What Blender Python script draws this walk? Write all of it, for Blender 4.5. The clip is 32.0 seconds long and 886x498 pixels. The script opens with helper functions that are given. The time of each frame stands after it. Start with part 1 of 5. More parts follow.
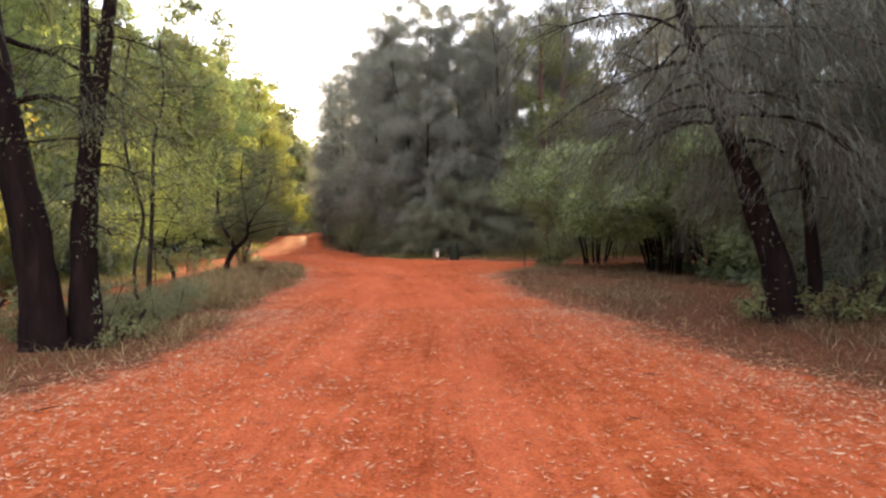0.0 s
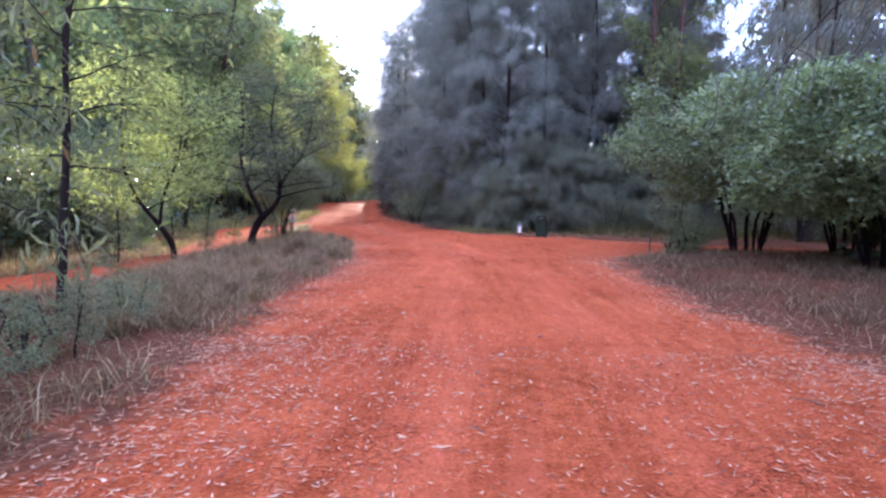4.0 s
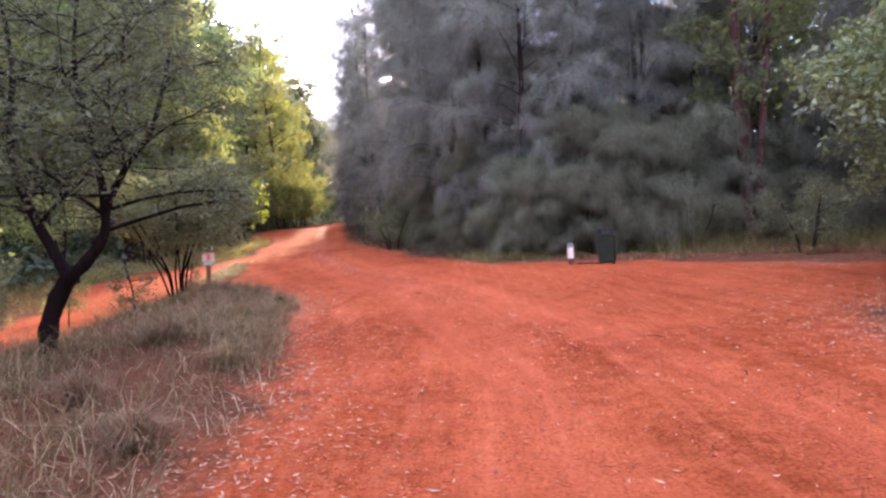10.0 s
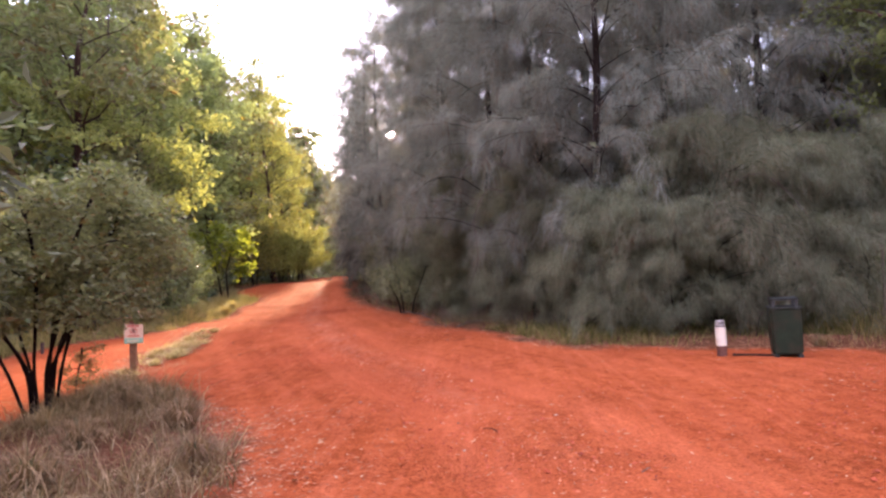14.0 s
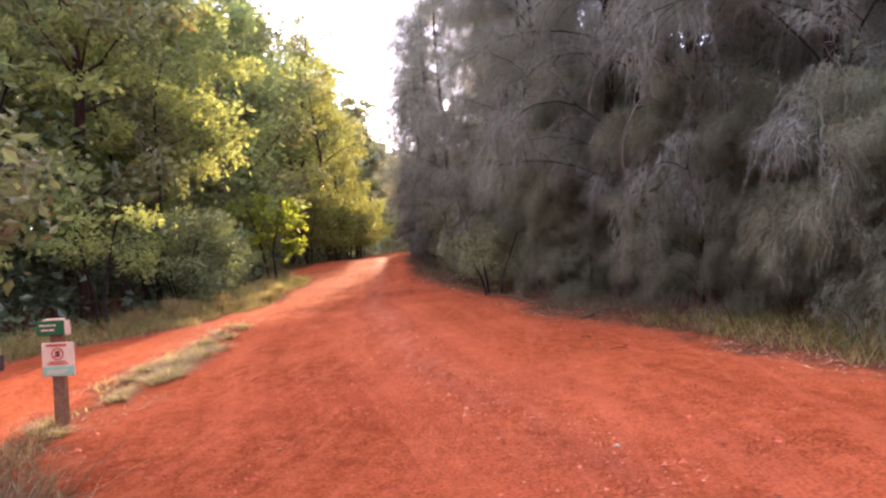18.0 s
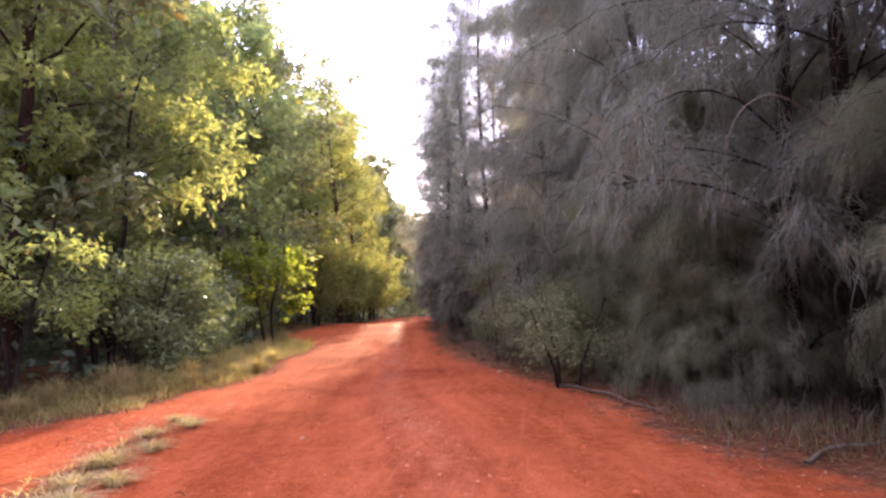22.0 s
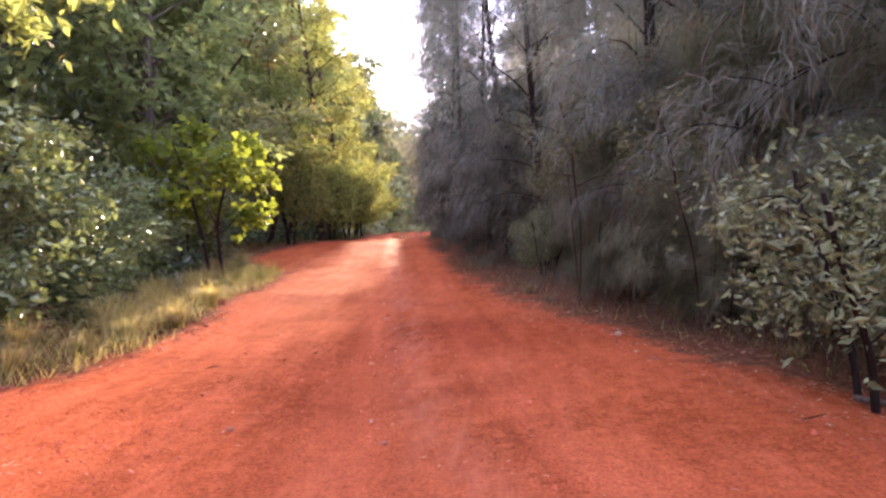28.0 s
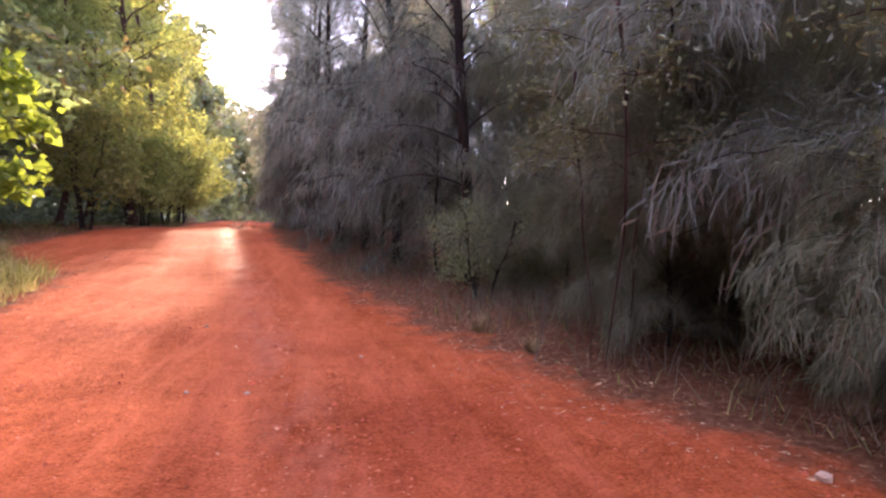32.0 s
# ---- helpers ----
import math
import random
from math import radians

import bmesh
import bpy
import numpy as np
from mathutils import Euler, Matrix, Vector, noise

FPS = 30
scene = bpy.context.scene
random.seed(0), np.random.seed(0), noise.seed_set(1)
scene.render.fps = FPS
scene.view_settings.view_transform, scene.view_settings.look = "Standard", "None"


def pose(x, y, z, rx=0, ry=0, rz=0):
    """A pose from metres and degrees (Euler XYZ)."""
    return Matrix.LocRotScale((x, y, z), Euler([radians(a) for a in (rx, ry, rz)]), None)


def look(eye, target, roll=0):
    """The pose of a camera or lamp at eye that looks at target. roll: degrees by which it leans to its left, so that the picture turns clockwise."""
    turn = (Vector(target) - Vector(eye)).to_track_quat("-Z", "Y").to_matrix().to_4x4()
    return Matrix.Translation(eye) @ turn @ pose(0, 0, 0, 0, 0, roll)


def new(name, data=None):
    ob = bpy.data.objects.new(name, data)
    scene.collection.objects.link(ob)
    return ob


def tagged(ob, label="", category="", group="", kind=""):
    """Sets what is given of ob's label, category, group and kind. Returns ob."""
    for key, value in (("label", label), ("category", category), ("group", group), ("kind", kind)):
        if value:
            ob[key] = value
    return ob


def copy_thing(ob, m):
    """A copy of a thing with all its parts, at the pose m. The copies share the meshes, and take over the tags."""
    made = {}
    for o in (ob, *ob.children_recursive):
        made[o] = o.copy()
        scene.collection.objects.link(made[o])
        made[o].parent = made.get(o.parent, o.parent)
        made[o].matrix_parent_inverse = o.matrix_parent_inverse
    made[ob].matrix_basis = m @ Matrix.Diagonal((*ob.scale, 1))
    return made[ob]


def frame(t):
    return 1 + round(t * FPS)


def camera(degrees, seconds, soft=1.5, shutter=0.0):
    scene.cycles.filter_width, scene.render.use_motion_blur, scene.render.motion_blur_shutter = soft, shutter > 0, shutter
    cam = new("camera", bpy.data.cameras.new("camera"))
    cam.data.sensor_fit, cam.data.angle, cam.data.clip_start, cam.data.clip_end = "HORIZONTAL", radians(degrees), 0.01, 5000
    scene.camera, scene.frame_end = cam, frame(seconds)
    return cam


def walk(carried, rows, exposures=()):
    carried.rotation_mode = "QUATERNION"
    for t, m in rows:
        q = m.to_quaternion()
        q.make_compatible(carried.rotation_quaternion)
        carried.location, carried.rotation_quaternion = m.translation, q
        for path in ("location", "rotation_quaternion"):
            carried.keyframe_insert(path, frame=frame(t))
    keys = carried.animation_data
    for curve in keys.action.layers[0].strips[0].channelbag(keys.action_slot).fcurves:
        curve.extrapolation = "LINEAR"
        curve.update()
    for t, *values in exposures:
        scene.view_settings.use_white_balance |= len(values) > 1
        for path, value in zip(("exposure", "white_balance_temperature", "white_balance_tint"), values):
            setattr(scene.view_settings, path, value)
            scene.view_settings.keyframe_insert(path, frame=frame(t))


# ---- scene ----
cam = camera(69.6, 32.0, soft=2.5)
METRES, EYE, TILT, LEAN, TURN = 48.4, 1.5, 0.0, 0.0, 0.0
ROWS = [
    (0.0, 0.0, 0.0, 0.0, -0.03, -1.84, 0.79),
    (0.5, -0.0043, 0.0139, -0.001, 5.86, -5.13, 0.49),
    (1.0, -0.0088, 0.029, -0.0023, 8.53, -7.49, 0.67),
    (1.5, -0.0113, 0.0444, -0.0031, 8.01, -8.98, -0.58),
    (2.0, -0.0137, 0.0604, -0.0031, 7.38, -6.89, 1.05),
    (2.5, -0.0148, 0.0774, -0.0028, 6.38, -5.23, 0.29),
    (4.5, -0.0246, 0.1485, -0.0019, 4.28, -3.95, -1.19),
    (5.0, -0.0288, 0.1661, -0.0021, 1.49, -1.45, -2.5),
    (5.5, -0.0334, 0.1838, -0.0016, 1.36, 1.68, 0.2),
    (6.0, -0.0376, 0.2022, -0.0018, 4.14, 0.39, 1.47),
    (6.5, -0.0401, 0.2213, -0.0023, 3.17, -0.73, 1.23),
    (7.0, -0.0433, 0.2386, -0.0022, 1.39, -3.01, 2.39),
    (7.5, -0.0456, 0.2552, -0.0021, 1.33, -3.69, 3.54),
    (8.0, -0.0474, 0.2715, -0.0026, 0.01, -4.83, 2.72),
    (8.5, -0.049, 0.2889, -0.003, -0.93, -4.18, -0.02),
    (9.0, -0.0519, 0.3051, -0.002, -0.58, -3.49, 3.53),
    (9.5, -0.0552, 0.3216, -0.0019, 1.63, -3.61, 4.7),
    (10.0, -0.0595, 0.3371, -0.0029, 2.24, -3.12, 3.43),
    (10.5, -0.0644, 0.3528, -0.0021, 4.55, -3.06, 4.15),
    (11.0, -0.0683, 0.3687, -0.0024, 3.83, -5.28, 3.35),
    (11.5, -0.0719, 0.3856, -0.0017, 5.63, 0.54, 3.31),
    (12.0, -0.0752, 0.4027, -0.0015, 6.07, 1.35, 2.33),
    (12.5, -0.0777, 0.4191, -0.0013, 5.25, 1.57, 3.15),
    (13.0, -0.0804, 0.4365, -0.0013, 4.64, 2.6, 3.76),
    (13.5, -0.0828, 0.4538, -0.0014, 4.11, 3.01, 2.48),
    (14.0, -0.0852, 0.4708, -0.0017, 2.38, 1.77, 2.69),
    (14.5, -0.0884, 0.4874, -0.0022, 3.64, 0.62, 2.8),
    (15.0, -0.092, 0.503, -0.0021, 5.58, 1.4, 4.33),
    (15.5, -0.0953, 0.5191, -0.0022, 6.89, 0.53, 3.45),
    (17.5, -0.109, 0.5751, -0.0035, 8.2, -0.81, 5.84),
    (18.0, -0.113, 0.5883, -0.0036, 7.6, -0.26, 4.72),
    (18.5, -0.1173, 0.6012, -0.0036, 6.36, -0.2, 4.43),
    (19.0, -0.1222, 0.6149, -0.0032, 7.85, 1.1, 4.49),
    (19.5, -0.1274, 0.6276, -0.003, 9.43, 2.34, 3.6),
    (20.0, -0.1312, 0.6408, -0.0032, 13.22, 1.61, 6.0),
    (20.5, -0.1348, 0.6541, -0.0042, 9.79, -0.01, 5.45),
    (21.0, -0.1382, 0.6691, -0.0038, 9.12, 1.28, 2.47),
    (21.5, -0.1411, 0.6832, -0.0041, 8.63, 1.41, 1.2),
    (22.0, -0.1456, 0.6977, -0.0031, 8.67, 5.74, 1.75),
    (22.5, -0.1506, 0.7111, -0.0028, 8.42, 6.32, 3.39),
    (23.0, -0.1553, 0.7248, -0.0029, 7.84, 5.18, 4.08),
    (23.5, -0.1607, 0.7381, -0.0035, 8.6, 3.04, 5.17),
    (24.0, -0.1641, 0.7512, -0.0033, 6.41, 2.41, 4.43),
    (24.5, -0.1688, 0.7644, -0.0039, 3.99, 0.37, 3.89),
    (25.0, -0.1727, 0.7776, -0.0045, 3.77, -1.05, 2.34),
    (25.5, -0.1776, 0.7912, -0.0038, 8.34, 0.02, 4.4),
    (26.0, -0.1809, 0.8049, -0.0037, 7.43, -0.6, 1.91),
    (26.5, -0.1848, 0.8186, -0.0034, 7.42, -1.47, 2.79),
    (28.5, -0.195, 0.8742, -0.0037, 7.39, -2.1, 2.18),
    (29.0, -0.1973, 0.8879, -0.0037, 8.01, -2.34, 2.59),
    (29.5, -0.2001, 0.9019, -0.0035, 6.46, -0.93, 1.64),
    (30.0, -0.2053, 0.9154, -0.0033, 3.57, 0.07, 3.61),
    (30.5, -0.2102, 0.9287, -0.0037, 1.55, -0.66, 4.31),
    (31.0, -0.2163, 0.9422, -0.0039, 1.11, -0.23, 4.16),
    (31.5, -0.2207, 0.9558, -0.0039, -3.42, -1.62, 1.27),
    (32.0, -0.2255, 0.9704, -0.004, -7.71, -2.51, -0.8),
]
walk(cam, [(t, pose(0, 0, EYE, TILT, LEAN, TURN) @ pose(METRES * x, METRES * y, METRES * z, 90 + pitch, roll, yaw)) for t, x, y, z, yaw, pitch, roll in ROWS],
     exposures=[(0.0, 3.43, 6730, 20), (0.6, 3.56, 4980, 16), (2.0, 3.69, 4580, 21), (6.0, 3.66, 5160, 40), (9.0, 3.74, 5510, 39), (10.0, 3.79, 5600, 39), (11.5, 3.82, 6330, 41), (19.0, 3.88, 6170, 41), (22.0, 3.92, 6010, 42), (26.0, 4.0, 5760, 41), (32.0, 4.23, 5700, 42)])

# ---- world, sun ----
SUN_ELEV, SUN_YAW = 12.2, 6.6          # degrees above the horizon, degrees left of +y
world = bpy.data.worlds.new("world")
scene.world = world
world.use_nodes = True
wn, wl = world.node_tree.nodes, world.node_tree.links
wn.clear()
sky = wn.new("ShaderNodeTexSky")
sky.sky_type, sky.sun_disc = "NISHITA", False
sky.sun_elevation, sky.sun_rotation = radians(SUN_ELEV), radians(-SUN_YAW)
sky.air_density, sky.dust_density, sky.ozone_density = 1.0, 0.2, 1.0
bg, wo = wn.new("ShaderNodeBackground"), wn.new("ShaderNodeOutputWorld")
bg.inputs["Strength"].default_value = 0.05
wl.new(sky.outputs["Color"], bg.inputs["Color"])
# morning haze: a pale veil that is three times as bright overhead as at the horizon, as under thin cloud
tcw, sepw, rise = wn.new("ShaderNodeTexCoord"), wn.new("ShaderNodeSeparateXYZ"), wn.new("ShaderNodeMath")
rise.operation, rise.use_clamp = "MULTIPLY_ADD", False
rise.inputs[1].default_value, rise.inputs[2].default_value = 0.17, 0.092
topw = wn.new("ShaderNodeMath")
topw.operation = "MAXIMUM"
topw.inputs[1].default_value = 0.0
wl.new(tcw.outputs["Generated"], sepw.inputs[0]), wl.new(sepw.outputs["Z"], topw.inputs[0]), wl.new(topw.outputs[0], rise.inputs[0])
haze, both = wn.new("ShaderNodeBackground"), wn.new("ShaderNodeAddShader")
haze.inputs["Color"].default_value = (0.95, 0.94, 0.97, 1)
wl.new(rise.outputs[0], haze.inputs["Strength"])
wl.new(bg.outputs["Background"], both.inputs[0]), wl.new(haze.outputs["Background"], both.inputs[1])
wl.new(both.outputs[0], wo.inputs["Surface"])

sun_dir = Vector((-math.sin(radians(SUN_YAW)) * math.cos(radians(SUN_ELEV)), math.cos(radians(SUN_YAW)) * math.cos(radians(SUN_ELEV)), math.sin(radians(SUN_ELEV))))
sun_data = bpy.data.lights.new("sun", "SUN")
sun_data.energy, sun_data.angle, sun_data.color = 1.3, radians(0.9), (1.0, 0.80, 0.40)
sun = new("sun", sun_data)
sun.matrix_world = look(sun_dir * 60, (0, 0, 0))


# the sun's own disc, far beyond the trees
disc_mat = bpy.data.materials.new("sun_glow")
disc_mat.use_nodes = True
disc_mat.node_tree.nodes.clear()
em, em_out = disc_mat.node_tree.nodes.new("ShaderNodeEmission"), disc_mat.node_tree.nodes.new("ShaderNodeOutputMaterial")
em.inputs["Color"].default_value, em.inputs["Strength"].default_value = (1.0, 0.85, 0.6, 1), 300.0
disc_mat.node_tree.links.new(em.outputs[0], em_out.inputs["Surface"])
disc_bm = bmesh.new()
bmesh.ops.create_icosphere(disc_bm, subdivisions=3, radius=22.0)
disc_mesh = bpy.data.meshes.new("sun_disc")
disc_bm.to_mesh(disc_mesh)
disc_bm.free()
disc_mesh.materials.append(disc_mat)
sun_disc = new("sun_disc", disc_mesh)
sun_disc.location, sun_disc.visible_shadow = sun_dir * 3000, False
tagged(sun_disc, "low morning sun shining through the trees", "sun", kind="structure")


# ---- materials ----
def material(name):
    m = bpy.data.materials.new(name)
    m.use_nodes = True
    m.node_tree.nodes.clear()
    return m, m.node_tree.nodes, m.node_tree.links


def link_noise(n, l, scale, detail=4.0, rough=0.6, coords="Object", stretch=None, warp=0.0):
    """A noise texture in metres. Returns its Fac output."""
    tc = n.new("ShaderNodeTexCoord")
    out = tc.outputs[coords]
    if stretch:
        mp = n.new("ShaderNodeMapping")
        mp.inputs["Scale"].default_value = stretch
        l.new(out, mp.inputs["Vector"])
        out = mp.outputs["Vector"]
    t = n.new("ShaderNodeTexNoise")
    t.inputs["Scale"].default_value, t.inputs["Detail"].default_value, t.inputs["Roughness"].default_value = scale, detail, rough
    t.inputs["Distortion"].default_value = warp
    l.new(out, t.inputs["Vector"])
    return t.outputs["Fac"]


def ramp(n, l, fac, stops):
    r = n.new("ShaderNodeValToRGB")
    r.color_ramp.elements[0].position, r.color_ramp.elements[0].color = stops[0][0], (*stops[0][1], 1)
    r.color_ramp.elements[1].position, r.color_ramp.elements[1].color = stops[-1][0], (*stops[-1][1], 1)
    for p, c in stops[1:-1]:
        r.color_ramp.elements.new(p).color = (*c, 1)
    l.new(fac, r.inputs["Fac"])
    return r.outputs["Color"]


def mix(n, l, fac, a, b, how="MIX"):
    m = n.new("ShaderNodeMix")
    m.data_type, m.blend_type = "RGBA", how
    for value, socket in ((fac, m.inputs[0]), (a, m.inputs[6]), (b, m.inputs[7])):
        if isinstance(value, (int, float)):
            socket.default_value = value
        elif isinstance(value, tuple):
            socket.default_value = (*value, 1)
        else:
            l.new(value, socket)
    return m.outputs[2]


def maths(n, l, how, a, b=None, clamp=False):
    m = n.new("ShaderNodeMath")
    m.operation, m.use_clamp = how, clamp
    for value, socket in ((a, m.inputs[0]), (b, m.inputs[1])):
        if value is None:
            continue
        if isinstance(value, (int, float)):
            socket.default_value = value
        else:
            l.new(value, socket)
    return m.outputs[0]


def bump(n, l, height, strength, distance):
    b = n.new("ShaderNodeBump")
    b.inputs["Strength"].default_value, b.inputs["Distance"].default_value = strength, distance
    l.new(height, b.inputs["Height"])
    return b.outputs["Normal"]


def surface(n, l, colour, rough=0.8, normal=None, metal=0.0, spec=0.3):
    p, o = n.new("ShaderNodeBsdfPrincipled"), n.new("ShaderNodeOutputMaterial")
    if isinstance(colour, tuple):
        p.inputs["Base Color"].default_value = (*colour, 1)
    else:
        l.new(colour, p.inputs["Base Color"])
    if isinstance(rough, (int, float)):
        p.inputs["Roughness"].default_value = rough
    else:
        l.new(rough, p.inputs["Roughness"])
    p.inputs["Metallic"].default_value, p.inputs["Specular IOR Level"].default_value = metal, spec
    if normal:
        l.new(normal, p.inputs["Normal"])
    l.new(p.outputs[0], o.inputs["Surface"])
    return p


def bark_material(name, dark, light, scale=1.0, rough=0.9):
    m, n, l = material(name)
    ridges = link_noise(n, l, 9.0 * scale, 6, 0.65, stretch=(1, 1, 0.16), warp=0.6)
    stains = link_noise(n, l, 1.3 * scale, 3, 0.6)
    c = ramp(n, l, ridges, [(0.30, dark), (0.52, tuple(0.5 * (a + b) for a, b in zip(dark, light))), (0.72, light)])
    c = mix(n, l, maths(n, l, "MULTIPLY", stains, 0.6), c, tuple(0.55 * v for v in dark))
    surface(n, l, c, rough, bump(n, l, ridges, 1.0, 0.06), spec=0.08)
    return m


def leaf_material(name, low, high, translucent=0.45, gloss=0.25, rough=0.45, dead=None, dead_share=0.1, tuft=None, through_tint=(1.35, 1.38, 0.85)):
    """Leaves vary from leaf to leaf and from plant to plant; light passes through them."""
    m, n, l = material(name)
    geo, info = n.new("ShaderNodeNewGeometry"), n.new("ShaderNodeObjectInfo")
    c = ramp(n, l, geo.outputs["Random Per Island"], [(0.0, low), (0.6, tuple(0.5 * (a + b) for a, b in zip(low, high))), (1.0, high)])
    patch = link_noise(n, l, 0.55, 2, 0.5)
    c = mix(n, l, maths(n, l, "MULTIPLY", patch, 0.5), c, low)
    if dead:
        k = maths(n, l, "GREATER_THAN", maths(n, l, "FRACT", maths(n, l, "MULTIPLY", geo.outputs["Random Per Island"], 17.3)), 1.0 - dead_share)
        c = mix(n, l, k, c, dead)
    if tuft:
        k = maths(n, l, "MULTIPLY", maths(n, l, "SUBTRACT", link_noise(n, l, 4.5, 4, 0.65, stretch=(1.0, 1.0, 0.4)), 0.52, True), 4.0, True)
        c = mix(n, l, maths(n, l, "MULTIPLY", k, 0.75), c, tuft)
    hsv = n.new("ShaderNodeHueSaturation")
    l.new(maths(n, l, "ADD", maths(n, l, "MULTIPLY", info.outputs["Random"], 0.03), 0.485), hsv.inputs["Hue"])
    l.new(maths(n, l, "ADD", maths(n, l, "MULTIPLY", info.outputs["Random"], 0.4), 0.8), hsv.inputs["Value"])
    l.new(c, hsv.inputs["Color"])
    c = hsv.outputs["Color"]
    p, tr, mx, o = n.new("ShaderNodeBsdfPrincipled"), n.new("ShaderNodeBsdfTranslucent"), n.new("ShaderNodeMixShader"), n.new("ShaderNodeOutputMaterial")
    l.new(c, p.inputs["Base Color"])
    p.inputs["Roughness"].default_value, p.inputs["Specular IOR Level"].default_value = rough, gloss
    warm = mix(n, l, 1.0, c, through_tint, "MULTIPLY")
    l.new(warm, tr.inputs["Color"])
    mx.inputs[0].default_value = translucent
    l.new(p.outputs[0], mx.inputs[1]), l.new(tr.outputs[0], mx.inputs[2]), l.new(mx.outputs[0], o.inputs["Surface"])
    return m


def soil_material():
    """Red laterite on the tracks, litter-strewn brown earth beside them; the attribute "track" says how far each point is from the edge."""
    m, n, l = material("red_earth")
    at = n.new("ShaderNodeAttribute")
    at.attribute_name = "track"
    edge = maths(n, l, "ADD", at.outputs["Fac"], maths(n, l, "MULTIPLY", maths(n, l, "SUBTRACT", link_noise(n, l, 1.7, 6, 0.7), 0.5), 2.2))
    bare = maths(n, l, "MULTIPLY", maths(n, l, "ADD", edge, 0.30), 1.7, True)
    wheel = n.new("ShaderNodeAttribute")
    wheel.attribute_name = "rut"
    fine, mid, wide = link_noise(n, l, 38, 5, 0.7), link_noise(n, l, 5.5, 5, 0.65), link_noise(n, l, 0.5, 4, 0.6)
    red = ramp(n, l, mid, [(0.30, (0.280, 0.059, 0.019)), (0.50, (0.375, 0.085, 0.028)), (0.70, (0.462, 0.118, 0.041))])
    red = mix(n, l, maths(n, l, "MULTIPLY", maths(n, l, "SUBTRACT", wide, 0.42, True), 1.6, True), red, (0.52, 0.124, 0.048))
    red = mix(n, l, maths(n, l, "MULTIPLY", wheel.outputs["Fac"], 0.45), red, (0.54, 0.135, 0.056))
    grit = ramp(n, l, fine, [(0.33, (0.52, 0.50, 0.50)), (0.5, (0.95, 0.95, 0.95)), (0.72, (1.38, 1.36, 1.34))])
    red = mix(n, l, 1.0, red, grit, "MULTIPLY")
    brown = ramp(n, l, link_noise(n, l, 11, 6, 0.75), [(0.32, (0.038, 0.018, 0.010)), (0.5, (0.105, 0.045, 0.023)), (0.68, (0.22, 0.115, 0.066))])
    brown = mix(n, l, maths(n, l, "MULTIPLY", wide, 0.5), brown, (0.20, 0.075, 0.04))
    streak = link_noise(n, l, 1.0, 5, 0.6, stretch=(5.0, 0.35, 1.0), warp=0.8)
    red = mix(n, l, maths(n, l, "MULTIPLY", maths(n, l, "SUBTRACT", streak, 0.5, True), 2.2, True), red, (0.54, 0.142, 0.062))
    # tyre streaks that follow the bends of the track
    across, tcs, seps, comb = n.new("ShaderNodeAttribute"), n.new("ShaderNodeTexCoord"), n.new("ShaderNodeSeparateXYZ"), n.new("ShaderNodeCombineXYZ")
    across.attribute_name = "across"
    l.new(tcs.outputs["Object"], seps.inputs[0])
    l.new(maths(n, l, "MULTIPLY", across.outputs["Fac"], 3.0), comb.inputs[0]), l.new(maths(n, l, "MULTIPLY", seps.outputs["Y"], 0.16), comb.inputs[1])
    tyre = n.new("ShaderNodeTexNoise")
    tyre.inputs["Scale"].default_value, tyre.inputs["Detail"].default_value, tyre.inputs["Roughness"].default_value = 1.0, 5.0, 0.62
    l.new(comb.outputs[0], tyre.inputs["Vector"])
    tyre = tyre.outputs["Fac"]
    red = mix(n, l, 1.0, red, ramp(n, l, tyre, [(0.32, (0.84, 0.81, 0.80)), (0.5, (0.98, 0.98, 0.98)), (0.68, (1.09, 1.13, 1.16))]), "MULTIPLY")
    clods = link_noise(n, l, 17, 4, 0.6)
    red = mix(n, l, maths(n, l, "MULTIPLY", maths(n, l, "SUBTRACT", clods, 0.58, True), 3.0, True), red, (0.24, 0.045, 0.02))
    drift = link_noise(n, l, 0.16, 3, 0.55, warp=0.4)
    red = mix(n, l, maths(n, l, "MULTIPLY", maths(n, l, "SUBTRACT", drift, 0.50, True), 4.0, True), red, mix(n, l, 1.0, red, (0.70, 0.60, 0.62), "MULTIPLY"))
    # dried crust: thin cracks in patches
    vor, tcv, warpv = n.new("ShaderNodeTexVoronoi"), n.new("ShaderNodeTexCoord"), n.new("ShaderNodeTexNoise")
    vor.feature = "DISTANCE_TO_EDGE"
    vor.inputs["Scale"].default_value, warpv.inputs["Scale"].default_value = 13.0, 4.0
    mv = n.new("ShaderNodeMix")
    mv.data_type = "VECTOR"
    mv.inputs[0].default_value = 0.25
    l.new(tcv.outputs["Object"], warpv.inputs["Vector"]), l.new(tcv.outputs["Object"], mv.inputs[4]), l.new(warpv.outputs["Color"], mv.inputs[5]), l.new(mv.outputs[1], vor.inputs["Vector"])
    crusty = maths(n, l, "MULTIPLY", maths(n, l, "SUBTRACT", link_noise(n, l, 0.8, 4, 0.6), 0.47, True), 6.0, True)
    crack = maths(n, l, "MULTIPLY", maths(n, l, "MULTIPLY", maths(n, l, "SUBTRACT", 0.05, vor.outputs["Distance"], True), 20.0, True), crusty)
    red = mix(n, l, maths(n, l, "MULTIPLY", crack, 0.3), red, (0.16, 0.026, 0.009))
    c = mix(n, l, bare, brown, red)
